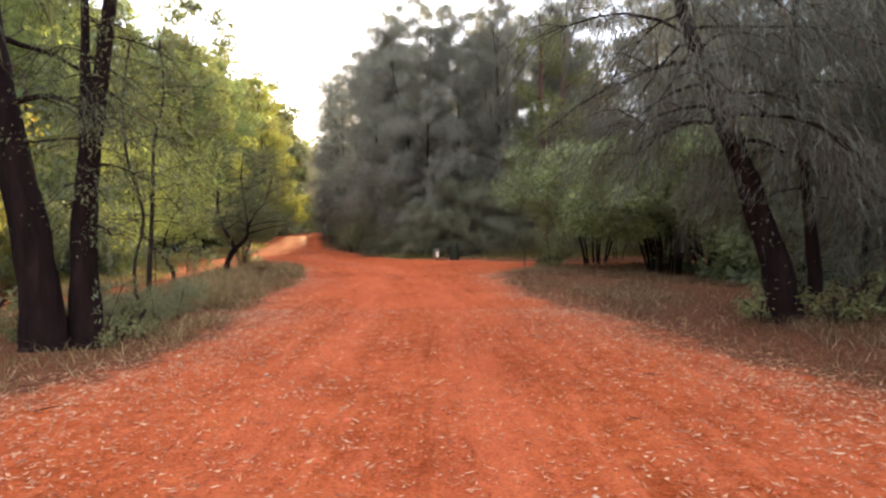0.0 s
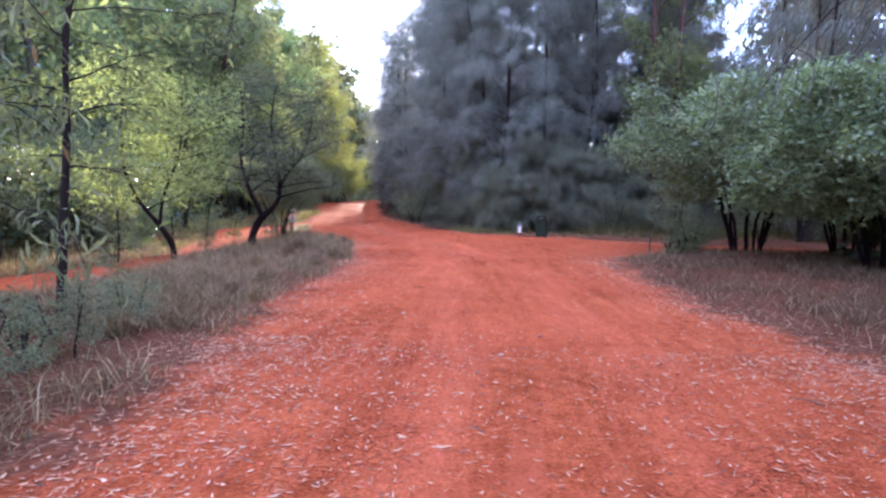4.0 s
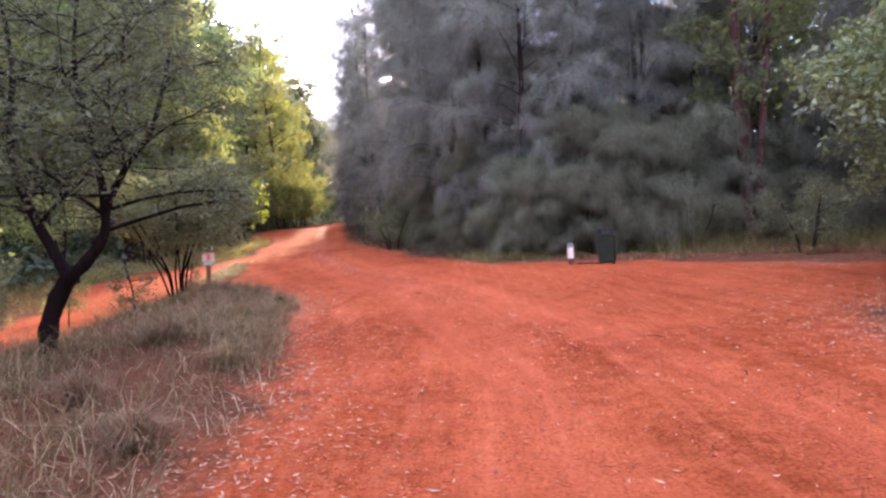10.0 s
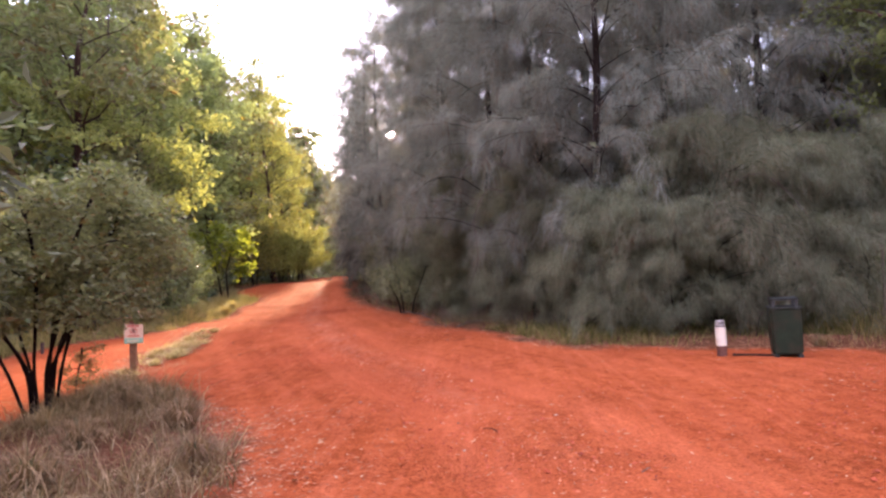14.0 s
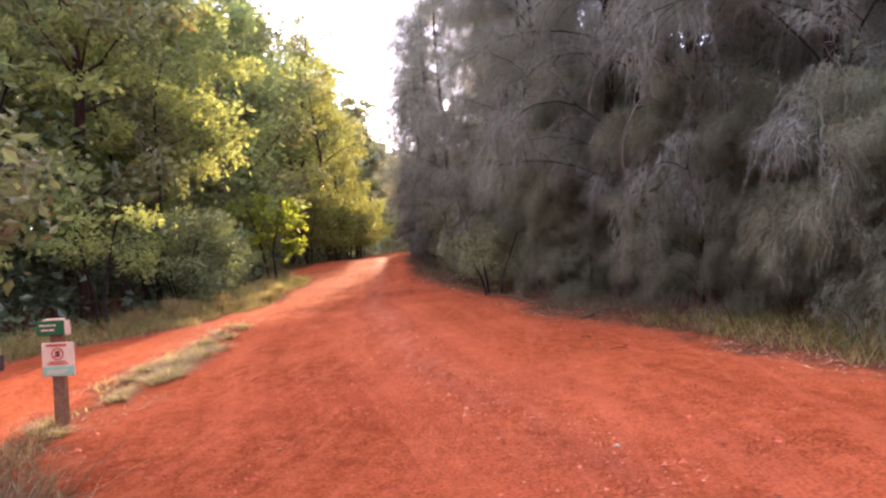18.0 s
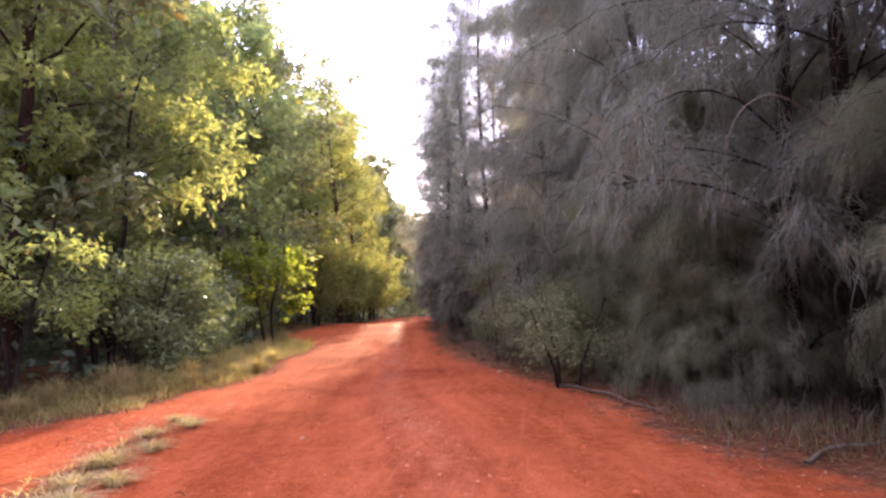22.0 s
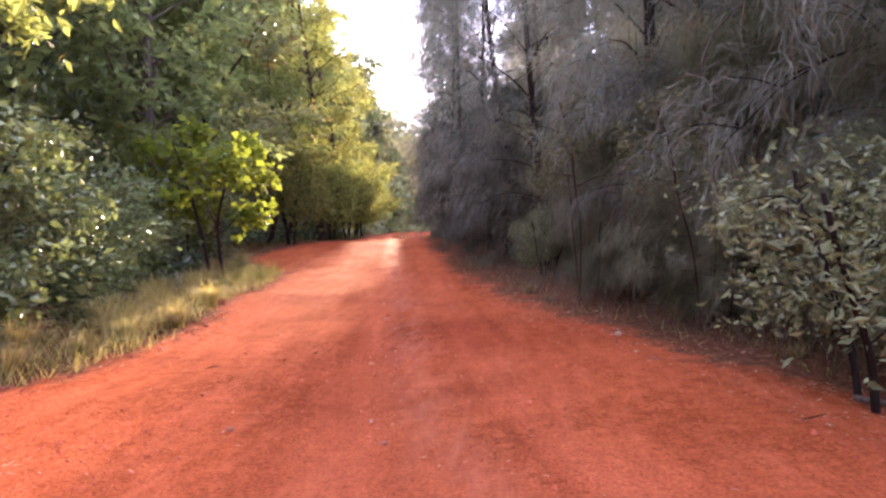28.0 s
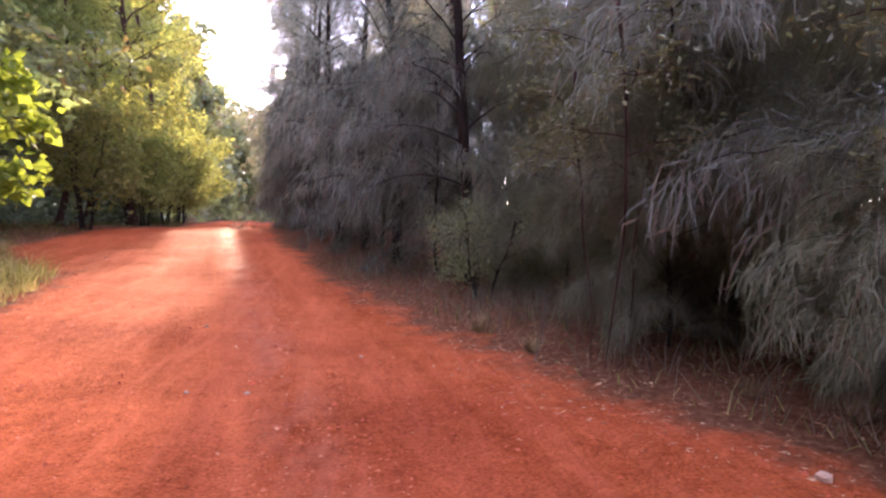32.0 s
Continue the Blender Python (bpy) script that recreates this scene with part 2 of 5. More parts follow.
    h = maths(n, l, "ADD", maths(n, l, "MULTIPLY", mid, 0.6), maths(n, l, "ADD", maths(n, l, "MULTIPLY", fine, 0.45), maths(n, l, "MULTIPLY", clods, 0.6)))
    h = maths(n, l, "ADD", maths(n, l, "SUBTRACT", h, maths(n, l, "MULTIPLY", crack, 0.35)), maths(n, l, "MULTIPLY", tyre, 0.35))
    # the trodden crown of the track is packed smooth and shines in patches against the light
    crown = n.new("ShaderNodeAttribute")
    crown.attribute_name = "crown"
    packed = maths(n, l, "MULTIPLY", crown.outputs["Fac"], maths(n, l, "MULTIPLY", maths(n, l, "SUBTRACT", link_noise(n, l, 2.6, 5, 0.65, stretch=(1.6, 0.5, 1.0)), 0.36, True), 4.0, True))
    rough = maths(n, l, "SUBTRACT", 0.95, maths(n, l, "MULTIPLY", packed, 0.22))
    c = mix(n, l, maths(n, l, "MULTIPLY", packed, 0.3), c, (0.50, 0.17, 0.09))
    p = surface(n, l, c, rough, bump(n, l, h, 1.0, 0.06), spec=0.025)
    l.new(maths(n, l, "ADD", maths(n, l, "MULTIPLY", packed, 0.06), 0.012), p.inputs["Specular IOR Level"])
    return m


def plain_material(name, colour, rough=0.6, var=0.25, scale=14, metal=0.0, spec=0.4, dirt=None):
    m, n, l = material(name)
    f = link_noise(n, l, scale, 5, 0.65)
    c = ramp(n, l, f, [(0.3, tuple(v * (1 - var) for v in colour)), (0.7, tuple(min(1, v * (1 + var)) for v in colour))])
    if dirt:
        d = link_noise(n, l, 4, 5, 0.7)
        c = mix(n, l, maths(n, l, "MULTIPLY", maths(n, l, "SUBTRACT", d, 0.45, True), 2.4, True), c, dirt)
    surface(n, l, c, rough, bump(n, l, f, 0.25, 0.004), metal, spec)
    return m


def litter_material(name, colours):
    m, n, l = material(name)
    geo = n.new("ShaderNodeNewGeometry")
    k = len(colours) - 1
    c = ramp(n, l, geo.outputs["Random Per Island"], [(i / k, col) for i, col in enumerate(colours)])
    surface(n, l, c, 0.75, spec=0.3)
    return m


SOIL = soil_material()
BARK_DARK = bark_material("dark_bark", (0.013, 0.009, 0.008), (0.056, 0.038, 0.031))
BARK_RED = bark_material("reddish_bark", (0.030, 0.015, 0.012), (0.105, 0.055, 0.042))
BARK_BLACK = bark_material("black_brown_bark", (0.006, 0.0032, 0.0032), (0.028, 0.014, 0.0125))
BARK_WARM = bark_material("warm_brown_bark", (0.055, 0.024, 0.019), (0.19, 0.10, 0.08))
BARK_GREY = bark_material("grey_bark", (0.07, 0.052, 0.042), (0.23, 0.175, 0.14))
TWIG_PALE = bark_material("dead_wood", (0.09, 0.065, 0.052), (0.30, 0.235, 0.185), 2.0)
NEEDLE = leaf_material("casuarina_needles", (0.1519, 0.1608, 0.1375), (0.308, 0.3191, 0.2796), 0.55, 0.04, 0.85, (0.23, 0.175, 0.135), 0.14, (0.30, 0.302, 0.248), (1.35, 1.32, 1.05))
# darker copy of the needles, with the shade of backlit foliage in its colour
NEEDLE_SHADED = leaf_material("shaded_needles", (0.0733, 0.0762, 0.0654), (0.215, 0.2185, 0.1847), 0.3, 0.05, 0.8, (0.12, 0.09, 0.07), 0.12)
NEEDLE_GREEN = leaf_material("green_needles", (0.1239, 0.1344, 0.0919), (0.2835, 0.2992, 0.2109), 0.5, 0.04, 0.85, (0.22, 0.17, 0.12), 0.14, (0.31, 0.315, 0.22), (1.3, 1.3, 0.9))
LEAF_GUM = leaf_material("gum_leaves", (0.1511, 0.1812, 0.0868), (0.3201, 0.3583, 0.1677), 0.6, 0.1, 0.6, (0.22, 0.17, 0.05), 0.01)
LEAF_YELLOW = leaf_material("yellow_green_leaves", (0.1355, 0.1454, 0.0517), (0.3136, 0.3136, 0.112), 0.62, 0.1, 0.6, (0.26, 0.2, 0.06), 0.03)
LEAF_LIME = leaf_material("light_green_leaves", (0.1481, 0.161, 0.0619), (0.3735, 0.3864, 0.1481), 0.62, 0.1, 0.6)
LEAF_BRIGHT = leaf_material("bright_green_leaves", (0.1176, 0.1624, 0.0202), (0.2912, 0.3584, 0.0448), 0.6, 0.3, 0.4)
LEAF_SHINY = leaf_material("small_shiny_leaves", (0.1014, 0.1082, 0.0533), (0.2885, 0.2936, 0.148), 0.35, 0.35, 0.35)
LEAF_DARK = leaf_material("dark_green_leaves", (0.0546, 0.078, 0.0442), (0.169, 0.221, 0.117), 0.35, 0.5, 0.3)
LEAF_GREEN = leaf_material("fresh_green_leaves", (0.09, 0.112, 0.045), (0.2963, 0.3402, 0.1426), 0.3, 0.5, 0.35)
LEAF_DULL = leaf_material("dull_olive_leaves", (0.0715, 0.078, 0.0468), (0.195, 0.2015, 0.1144), 0.28, 0.1, 0.7)
LEAF_PALE = leaf_material("pale_grey_green_leaves", (0.12, 0.1344, 0.072), (0.312, 0.33, 0.18), 0.45, 0.1, 0.6, (0.20, 0.14, 0.06), 0.02)
LEAF_OLIVE = leaf_material("olive_leaves", (0.1188, 0.1267, 0.0634), (0.264, 0.264, 0.1254), 0.48, 0.3, 0.45, (0.16, 0.11, 0.05), 0.08)
GRASS_DRY = leaf_material("dry_grass", (0.18, 0.112, 0.058), (0.42, 0.285, 0.155), 0.3, 0.15, 0.7, (0.12, 0.11, 0.055), 0.14)
BRUSH = leaf_material("dry_brush", (0.070, 0.048, 0.035), (0.21, 0.15, 0.11), 0.2, 0.15, 0.7, (0.10, 0.11, 0.06), 0.15)
GRASS_DULL = leaf_material("dull_brown_grass", (0.10, 0.064, 0.031), (0.28, 0.187, 0.10), 0.3, 0.15, 0.7, (0.40, 0.29, 0.18), 0.13)
LEAF_BROAD = leaf_material("light_broad_leaves", (0.2041, 0.2408, 0.0918), (0.4286, 0.4604, 0.1746), 0.6, 0.1, 0.6, (0.2, 0.15, 0.06), 0.015)
GRASS_GREEN = leaf_material("green_grass", (0.075, 0.078, 0.020), (0.22, 0.21, 0.065), 0.5, 0.15, 0.6, (0.32, 0.25, 0.12), 0.25)
GRASS_GOLD = leaf_material("golden_grass", (0.24, 0.185, 0.085), (0.54, 0.42, 0.21), 0.45, 0.15, 0.6, (0.17, 0.15, 0.055), 0.15)
GRASS_STRAW = leaf_material("straw_grass", (0.30, 0.225, 0.115), (0.60, 0.47, 0.27), 0.45, 0.15, 0.6, (0.22, 0.175, 0.08), 0.12)
LITTER = litter_material("fallen_leaves", [(0.09, 0.033, 0.018), (0.26, 0.10, 0.048), (0.42, 0.19, 0.095), (0.54, 0.31, 0.175), (0.30, 0.10, 0.045), (0.58, 0.38, 0.235)])
STRAW = litter_material("dry_straw", [(0.28, 0.16, 0.08), (0.44, 0.28, 0.14), (0.36, 0.20, 0.10), (0.54, 0.37, 0.21)])


# ---- mesh helpers ----
def mesh_object(name, V, F, mat, parent=None, label="", smooth=False):
    """One mesh object from vertices (n, 3) and a list of face arrays (n, 3) or (n, 4)."""
    me = bpy.data.meshes.new(name)
    V = np.asarray(V, np.float32)
    loops = np.concatenate([f.ravel() for f in F]).astype(np.int32)
    sizes = np.concatenate([np.full(len(f), f.shape[1]) for f in F]).astype(np.int32)
    starts = np.concatenate([[0], np.cumsum(sizes)[:-1]]).astype(np.int32)
    me.vertices.add(len(V)), me.loops.add(len(loops)), me.polygons.add(len(sizes))
    me.vertices.foreach_set("co", V.ravel()), me.loops.foreach_set("vertex_index", loops)
    me.polygons.foreach_set("loop_start", starts), me.polygons.foreach_set("loop_total", sizes)
    me.polygons.foreach_set("use_smooth", np.full(len(sizes), smooth))
    me.update(calc_edges=True)
    me.materials.append(mat)
    ob = new(name, me)
    if parent:
        ob.parent = parent
    if label:
        ob["label"] = label
    return ob


def bm_object(name, bm, mat, parent=None, label="", smooth=False):
    me = bpy.data.meshes.new(name)
    bmesh.ops.recalc_face_normals(bm, faces=bm.faces)
    bm.to_mesh(me)
    bm.free()
    for p in me.polygons:
        p.use_smooth = smooth
    me.materials.append(mat)
    ob = new(name, me)
    if parent:
        ob.parent = parent
    if label:
        ob["label"] = label
    return ob


def box(bm, size, at, bevel=0.0, rot=None):
    r = bmesh.ops.create_cube(bm, size=1.0)["verts"]
    m = Matrix.Translation(at) @ (rot or Matrix.Identity(4)) @ Matrix.Diagonal((*size, 1))
    bmesh.ops.transform(bm, matrix=m, verts=r)
    if bevel:
        es = list({e for v in r for e in v.link_edges})
        bmesh.ops.bevel(bm, geom=es, offset=bevel, segments=2, affect="EDGES")
    return bm


def unit(v):
    return v / np.maximum(np.linalg.norm(v, axis=-1, keepdims=True), 1e-9)


def tube(P, R, n=8, rough=0.0, rng=None):
    """A tapered tube along the points P with the radii R, closed at its end."""
    P, R = np.asarray(P, float), np.asarray(R, float)
    T = unit(np.gradient(P, axis=0))
    ref = np.array([1.0, 0.0, 0.0]) if abs(T[0][0]) < 0.8 else np.array([0.0, 1.0, 0.0])
    A = unit(np.cross(T, ref))
    B = np.cross(T, A)
    a = np.linspace(0, 2 * np.pi, n, endpoint=False)
    rr = R[:, None] * (1 + (rng.uniform(-rough, rough, (len(P), n)) if rng is not None and rough else 0))
    V = P[:, None] + rr[..., None] * (np.cos(a)[None, :, None] * A[:, None] + np.sin(a)[None, :, None] * B[:, None])
    k = len(P)
    i, j = np.meshgrid(np.arange(k - 1), np.arange(n), indexing="ij")
    F = np.stack([i * n + j, i * n + (j + 1) % n, (i + 1) * n + (j + 1) % n, (i + 1) * n + j], -1).reshape(-1, 4)
    V = np.concatenate([V.reshape(-1, 3), P[-1:]])
    cap = np.stack([(k - 1) * n + np.arange(n), (k - 1) * n + (np.arange(n) + 1) % n, np.full(n, k * n)], -1)
    return V, F, cap


def join(pieces):
    """Joins (V, F, ...) tuples into one V and a list of faces."""
    Vs, Fs, base = [], [], 0
    for V, *F in pieces:
        Vs.append(V)
        Fs += [f + base for f in F]
        base += len(V)
    return np.concatenate(Vs), Fs


def curve(points, k=8):
    """A smooth path through some points (Catmull-Rom)."""
    P = np.asarray(points, float)
    P = np.concatenate([2 * P[:1] - P[1:2], P, 2 * P[-1:] - P[-2:-1]])
    out = []
    for i in range(1, len(P) - 2):
        t = np.linspace(0, 1, k, endpoint=False)[:, None]
        a, b, c, d = P[i - 1:i + 3]
        out.append(0.5 * (2 * b + (c - a) * t + (2 * a - 5 * b + 4 * c - d) * t**2 + (3 * b - a - 3 * c + d) * t**3))
    return np.concatenate(out + [P[-2:-1]])


def leaves(rng, C, size, droop=0.3, narrow=0.4, spread=0.0, out=None):
    """One folded four-cornered leaf at each point of C."""
    n = len(C)
    d = rng.normal(size=(n, 3))
    if out is not None:
        d = unit(d) + 0.8 * out
    d[:, 2] = d[:, 2] * 0.6 - droop
    d = unit(d)
    s = unit(np.cross(d, rng.normal(size=(n, 3))))
    up = np.cross(d, s)
    L = (size * rng.lognormal(0, 0.25, n))[:, None]
    C = C + rng.normal(size=(n, 3)) * spread
    mid = C + d * L * 0.45
    V = np.stack([C, mid + s * L * narrow * 0.5 + up * L * 0.08, C + d * L - up * L * 0.1, mid - s * L * narrow * 0.5 + up * L * 0.08], 1).reshape(-1, 3)
    F = np.arange(n * 4).reshape(n, 4)
    return V, F


def needles(rng, C, D, length, width, droop=0.9, segs=2):
    """Hanging strands: each starts at a point of C along D and bends down to a tip."""
    n = len(C)
    d = unit(D + rng.normal(size=(n, 3)) * 0.75)
    L = (length * rng.uniform(0.55, 1.3, n))[:, None]
    s = unit(np.cross(d, rng.normal(size=(n, 3)))) * width * 0.5
    down = np.array([0, 0, -1.0])
    mid = C + d * L * 0.45 + down * L * 0.12 * droop
    tip = mid + unit(d * 0.55 + down * droop) * L * 0.6
    if segs == 1:
        V = np.stack([C - s, C + s, tip], 1).reshape(-1, 3)
        return V, np.arange(n * 3).reshape(n, 3)
    V = np.stack([C - s * 0.8, C + s * 0.8, mid + s, mid - s, tip], 1).reshape(-1, 3)
    b = np.arange(n)[:, None] * 5
    return V, b + np.array([[0, 1, 2, 3]]), b + np.array([[3, 2, 4]])


def branch_path(rng, start, az, el, length, sag=0.0, wob=0.12, k=6):
    """A bent limb. sag > 0 lets its end hang, < 0 lets it rise."""
    t = np.linspace(0, 1, k)[:, None]
    d = np.array([math.cos(az) * math.cos(el), math.sin(az) * math.cos(el), math.sin(el)])
    P = np.asarray(start) + d * length * t
    P[:, 2] -= (sag * length * t[:, 0] ** 2)
    P[1:] += np.cumsum(rng.normal(size=(k - 1, 3)) * wob * length / k, axis=0)
    return P


def skeleton(rng, trunks, limbs, low, high, reach, el, sag, twigs, twig_len, shape, thick=0.45, up_limbs=0.0):
    """Limbs and twigs on trunks [(path, radii)]. Returns limb tubes, twig tubes, and foliage points with directions."""
    limb_tubes, twig_tubes, C, D = [], [], [], []
    for P, R in trunks:
        top = P[-1][2] - P[0][2]
        for i in range(limbs):
            f = low + (high - low) * (i + rng.uniform(0.1, 0.9)) / limbs
            q = f * (len(P) - 1)
            a = int(min(q, len(P) - 2))
            s = P[a] + (P[a + 1] - P[a]) * (q - a)
            r = max((R[a] + (R[a + 1] - R[a]) * (q - a)) * thick, 0.012)
            L = reach * shape((f - low) / max(high - low, 1e-6)) * rng.uniform(0.5, 1.3)
            az = i * 2.399 + rng.uniform(-0.5, 0.5)
            B = branch_path(rng, s, az, el + up_limbs * (f - low) + rng.uniform(-0.25, 0.25), L, sag)
            limb_tubes.append(tube(B, np.linspace(r, r * 0.22, len(B)), 5))
            ends = [B[-1]]
            for j in range(twigs):
                u = rng.uniform(0.25, 1.0) * (len(B) - 1)
                b = int(min(u, len(B) - 2))
                ts = B[b] + (B[b + 1] - B[b]) * (u - b)
                ta = az + rng.uniform(-1.5, 1.5)
                W = branch_path(rng, ts, ta, el * 0.6 + rng.uniform(-0.5, 0.5), twig_len * rng.uniform(0.5, 1.3), sag * 1.3, 0.15, 4)
                twig_tubes.append(tube(W, np.linspace(max(r * 0.3, 0.008), 0.004, 4), 3))
                for w in (0.45, 0.75, 1.0):
                    q2 = w * 3
                    c = int(min(q2, 2))
                    C.append(W[c] + (W[c + 1] - W[c]) * (q2 - c))
                    D.append(W[c + 1] - W[c])
            for w in (0.55, 0.75, 0.9, 1.0):
                q2 = w * (len(B) - 1)
                c = int(min(q2, len(B) - 2))
                C.append(B[c] + (B[c + 1] - B[c]) * (q2 - c))
                D.append(B[c + 1] - B[c])
    return limb_tubes, twig_tubes, np.array(C), unit(np.array(D))


def thing(name, at, label, category, group="", kind=""):
    ob = new(name)
    ob.location = at
    ob.empty_display_size = 0.3
    return tagged(ob, label, category, group, kind)


def dress(ob, trunks, sk, bark, leaf, crown, trunk_sides=10, rng=None, limb_parts=0, crown_label="", fine=True):
    """Hangs trunk, limbs and crown under a plant. The strongest limbs are parts of their own."""
    for i, (P, R) in enumerate(trunks):
        V, F = join([tube(P, R, trunk_sides, 0.13, rng)])
        mesh_object("trunk", V, F, bark, ob, smooth=True)
    limb_tubes, twig_tubes = sk[0], sk[1]
    order = sorted(range(len(limb_tubes)), key=lambda i: -len(limb_tubes[i][0]) - np.ptp(limb_tubes[i][0], axis=0).max())
    own = order[:limb_parts]
    for i in own:
        V, F = join([limb_tubes[i]])
        mesh_object("limb", V, F, bark, ob, smooth=True)
    rest = [limb_tubes[i] for i in order[limb_parts:]] + (twig_tubes if fine else [])
    if rest:
        V, F = join(rest)
        mesh_object("branchwork", V, F, bark, ob, smooth=True)["kind"] = "stuff"
    V, F = join(crown)
    mesh_object("crown", V, F, leaf, ob, crown_label)


def around(rng, C, D, n, spread):
    """n points scattered round each point of C, with their directions."""
    i = np.repeat(np.arange(len(C)), n)
    return C[i] + rng.normal(size=(len(i), 3)) * spread, D[i]


def stem(points, r0, r1, k=5):
    P = curve(points, k)
    R = r0 + (r1 - r0) * np.linspace(0, 1, len(P)) ** 0.8
    R[0] *= 1.35
    return P, R


def bend(rng, h, lean=0.05, wob=0.02, az=None):
    """Control points of a standing trunk of height h."""
    az = rng.uniform(0, 6.28) if az is None else az
    t = np.linspace(0, 1, 6)
    P = np.stack([math.cos(az) * lean * h * t**1.3, math.sin(az) * lean * h * t**1.3, h * t], -1)
    P[1:, :2] += np.cumsum(rng.normal(size=(5, 2)) * wob * h, axis=0)
    P[0, 2] = -0.25
    return P


# ---- the ground plan, in metres ----
LEFT_EDGE = [(-5.6, -25), (-4.8, 0), (-4.2, 6), (-3.5, 8.5), (-3.5, 10.2), (-3.9, 13.8), (-4.4, 16.3), (-4.7, 20.1), (-5.4, 25), (-6.2, 27.4), (-6.6, 29.1), (-8.1, 31.7), (-9.8, 33.1), (-11.0, 35.4),
             (-13, 44.0), (-15.2, 46), (-15.1, 50), (-15.8, 54.5), (-16.5, 58.5), (-17.3, 63), (-18.5, 70), (-19.8, 80), (-22.5, 96), (-26, 120), (-34, 158), (-52, 176), (-90, 186)]
RIGHT_EDGE = [(5.6, -25), (5, 0), (4.3, 6.2), (3.4, 9.1), (2.4, 12.8), (2, 16.3), (1.8, 19), (1.8, 23.3), (2.3, 25.2), (4.4, 26.1), (9, 26.4), (30, 24),
              (30, 28), (9, 28.8), (6, 29.6), (4, 31.1), (1.9, 33.0), (-0.3, 33.75), (-2.6, 34.6), (-3.3, 36), (-3.5, 37.5), (-4.3, 39.6), (-5.4, 41.8), (-5.8, 44), (-6.7, 46.4), (-7.8, 50.1),
              (-9.1, 52.8), (-10.0, 56), (-11.4, 61), (-14.3, 73), (-15.4, 80), (-17.2, 96), (-20.5, 120), (-28, 162), (-48, 182), (-90, 192)]
PATH_EDGE = [(-11.0, 36), (-10.7, 34.6), (-10.2, 30.1), (-10.0, 28.4), (-8.3, 19.9), (-8.0, 17.3), (-9.3, 14), (-12, 11), (-22, 8),
             (-22, 10.5), (-13, 13.2), (-10.6, 16.5), (-9.9, 20), (-10.4, 23), (-12.5, 29.9), (-13.5, 32.6), (-15, 35.3), (-16.2, 38.4), (-16.3, 41.2), (-15.3, 44.3), (-14, 47), (-12, 46)]
CLEARING = [(-16.5, 60.5), (-18.2, 62.5), (-20.6, 66), (-21.6, 76), (-21, 81), (-19.4, 81)]
STRIP = [(-10.9, 35.6), (-11.2, 37.0), (-11.6, 39.0), (-12.6, 43.6), (-13.3, 43.4), (-12.4, 39.0), (-11.9, 37)]
GROUND_Z = -0.12


def inside_distance(X, Y, poly):
    """How far the points lie inside a polygon (negative outside)."""
    P = np.asarray(poly, float)
    Q = np.roll(P, -1, axis=0)
    best = np.full(X.shape, 1e9)
    odd = np.zeros(X.shape, bool)
    for (x0, y0), (x1, y1) in zip(P, Q):
        dx, dy = x1 - x0, y1 - y0
        t = np.clip(((X - x0) * dx + (Y - y0) * dy) / (dx * dx + dy * dy), 0, 1)
        best = np.minimum(best, (X - x0 - t * dx) ** 2 + (Y - y0 - t * dy) ** 2)
        if y0 != y1:
            odd ^= ((y0 > Y) != (y1 > Y)) & (X < dx * (Y - y0) / dy + x0)
    return np.where(odd, 1, -1) * np.sqrt(best)


wave_rng = np.random.default_rng(11)
WAVES = [(s * math.cos(a), s * math.sin(a), p, 1 / s) for s, a, p in zip(np.geomspace(0.25, 9, 22), wave_rng.uniform(0, 6.28, 22), wave_rng.uniform(0, 6.28, 22))]


def rolling(X, Y, lo=0, hi=22):
    return sum(w * np.sin(a * X + b * Y + p) for a, b, p, w in WAVES[lo:hi])


def track_depth(X, Y):
    """Metres inside the bare tracks; negative on the verges."""
    X, Y = np.asarray(X, float), np.asarray(Y, float)
    wob = 0.05 * rolling(X * 1.6, Y * 1.6, 6, 22)
    d = np.maximum.reduce([inside_distance(X, Y, LEFT_EDGE + RIGHT_EDGE[::-1]), inside_distance(X, Y, PATH_EDGE), inside_distance(X, Y, CLEARING)])
    d = np.minimum(d, -inside_distance(X, Y, STRIP) + 0.1)
    return d + wob


RUT_LINES = [[(-1.9, -25), (-1.6, 0), (-1.5, 12), (-2.4, 22), (-4.6, 30), (-8.2, 38), (-11.2, 48), (-13, 58), (-16, 74), (-18.4, 88), (-23, 120)],
             [(0.3, -25), (0.4, 0), (0.3, 12), (-0.6, 22), (-2.9, 30), (-6.6, 38), (-9.7, 48), (-11.6, 58), (-14.8, 74), (-17.2, 88), (-21.6, 120)]]


def rut_amount(X, Y):
    out = np.zeros(np.shape(X))
    for line in RUT_LINES:
        for (x0, y0), (x1, y1) in zip(line, line[1:]):
            dx, dy = x1 - x0, y1 - y0
            t = np.clip(((X - x0) * dx + (Y - y0) * dy) / (dx * dx + dy * dy), 0, 1)
            out = np.maximum(out, np.exp(-((X - x0 - t * dx) ** 2 + (Y - y0 - t * dy) ** 2) / 0.09))
    return out


def crown_line(Y):
    """Where the middle of the track runs."""
    return np.interp(Y, [-25, 12, 22, 30, 38, 48, 58, 74, 96, 120], [-0.7, -0.6, -1.5, -3.8, -7.4, -10.5, -12.6, -16.2, -19.6, -23])


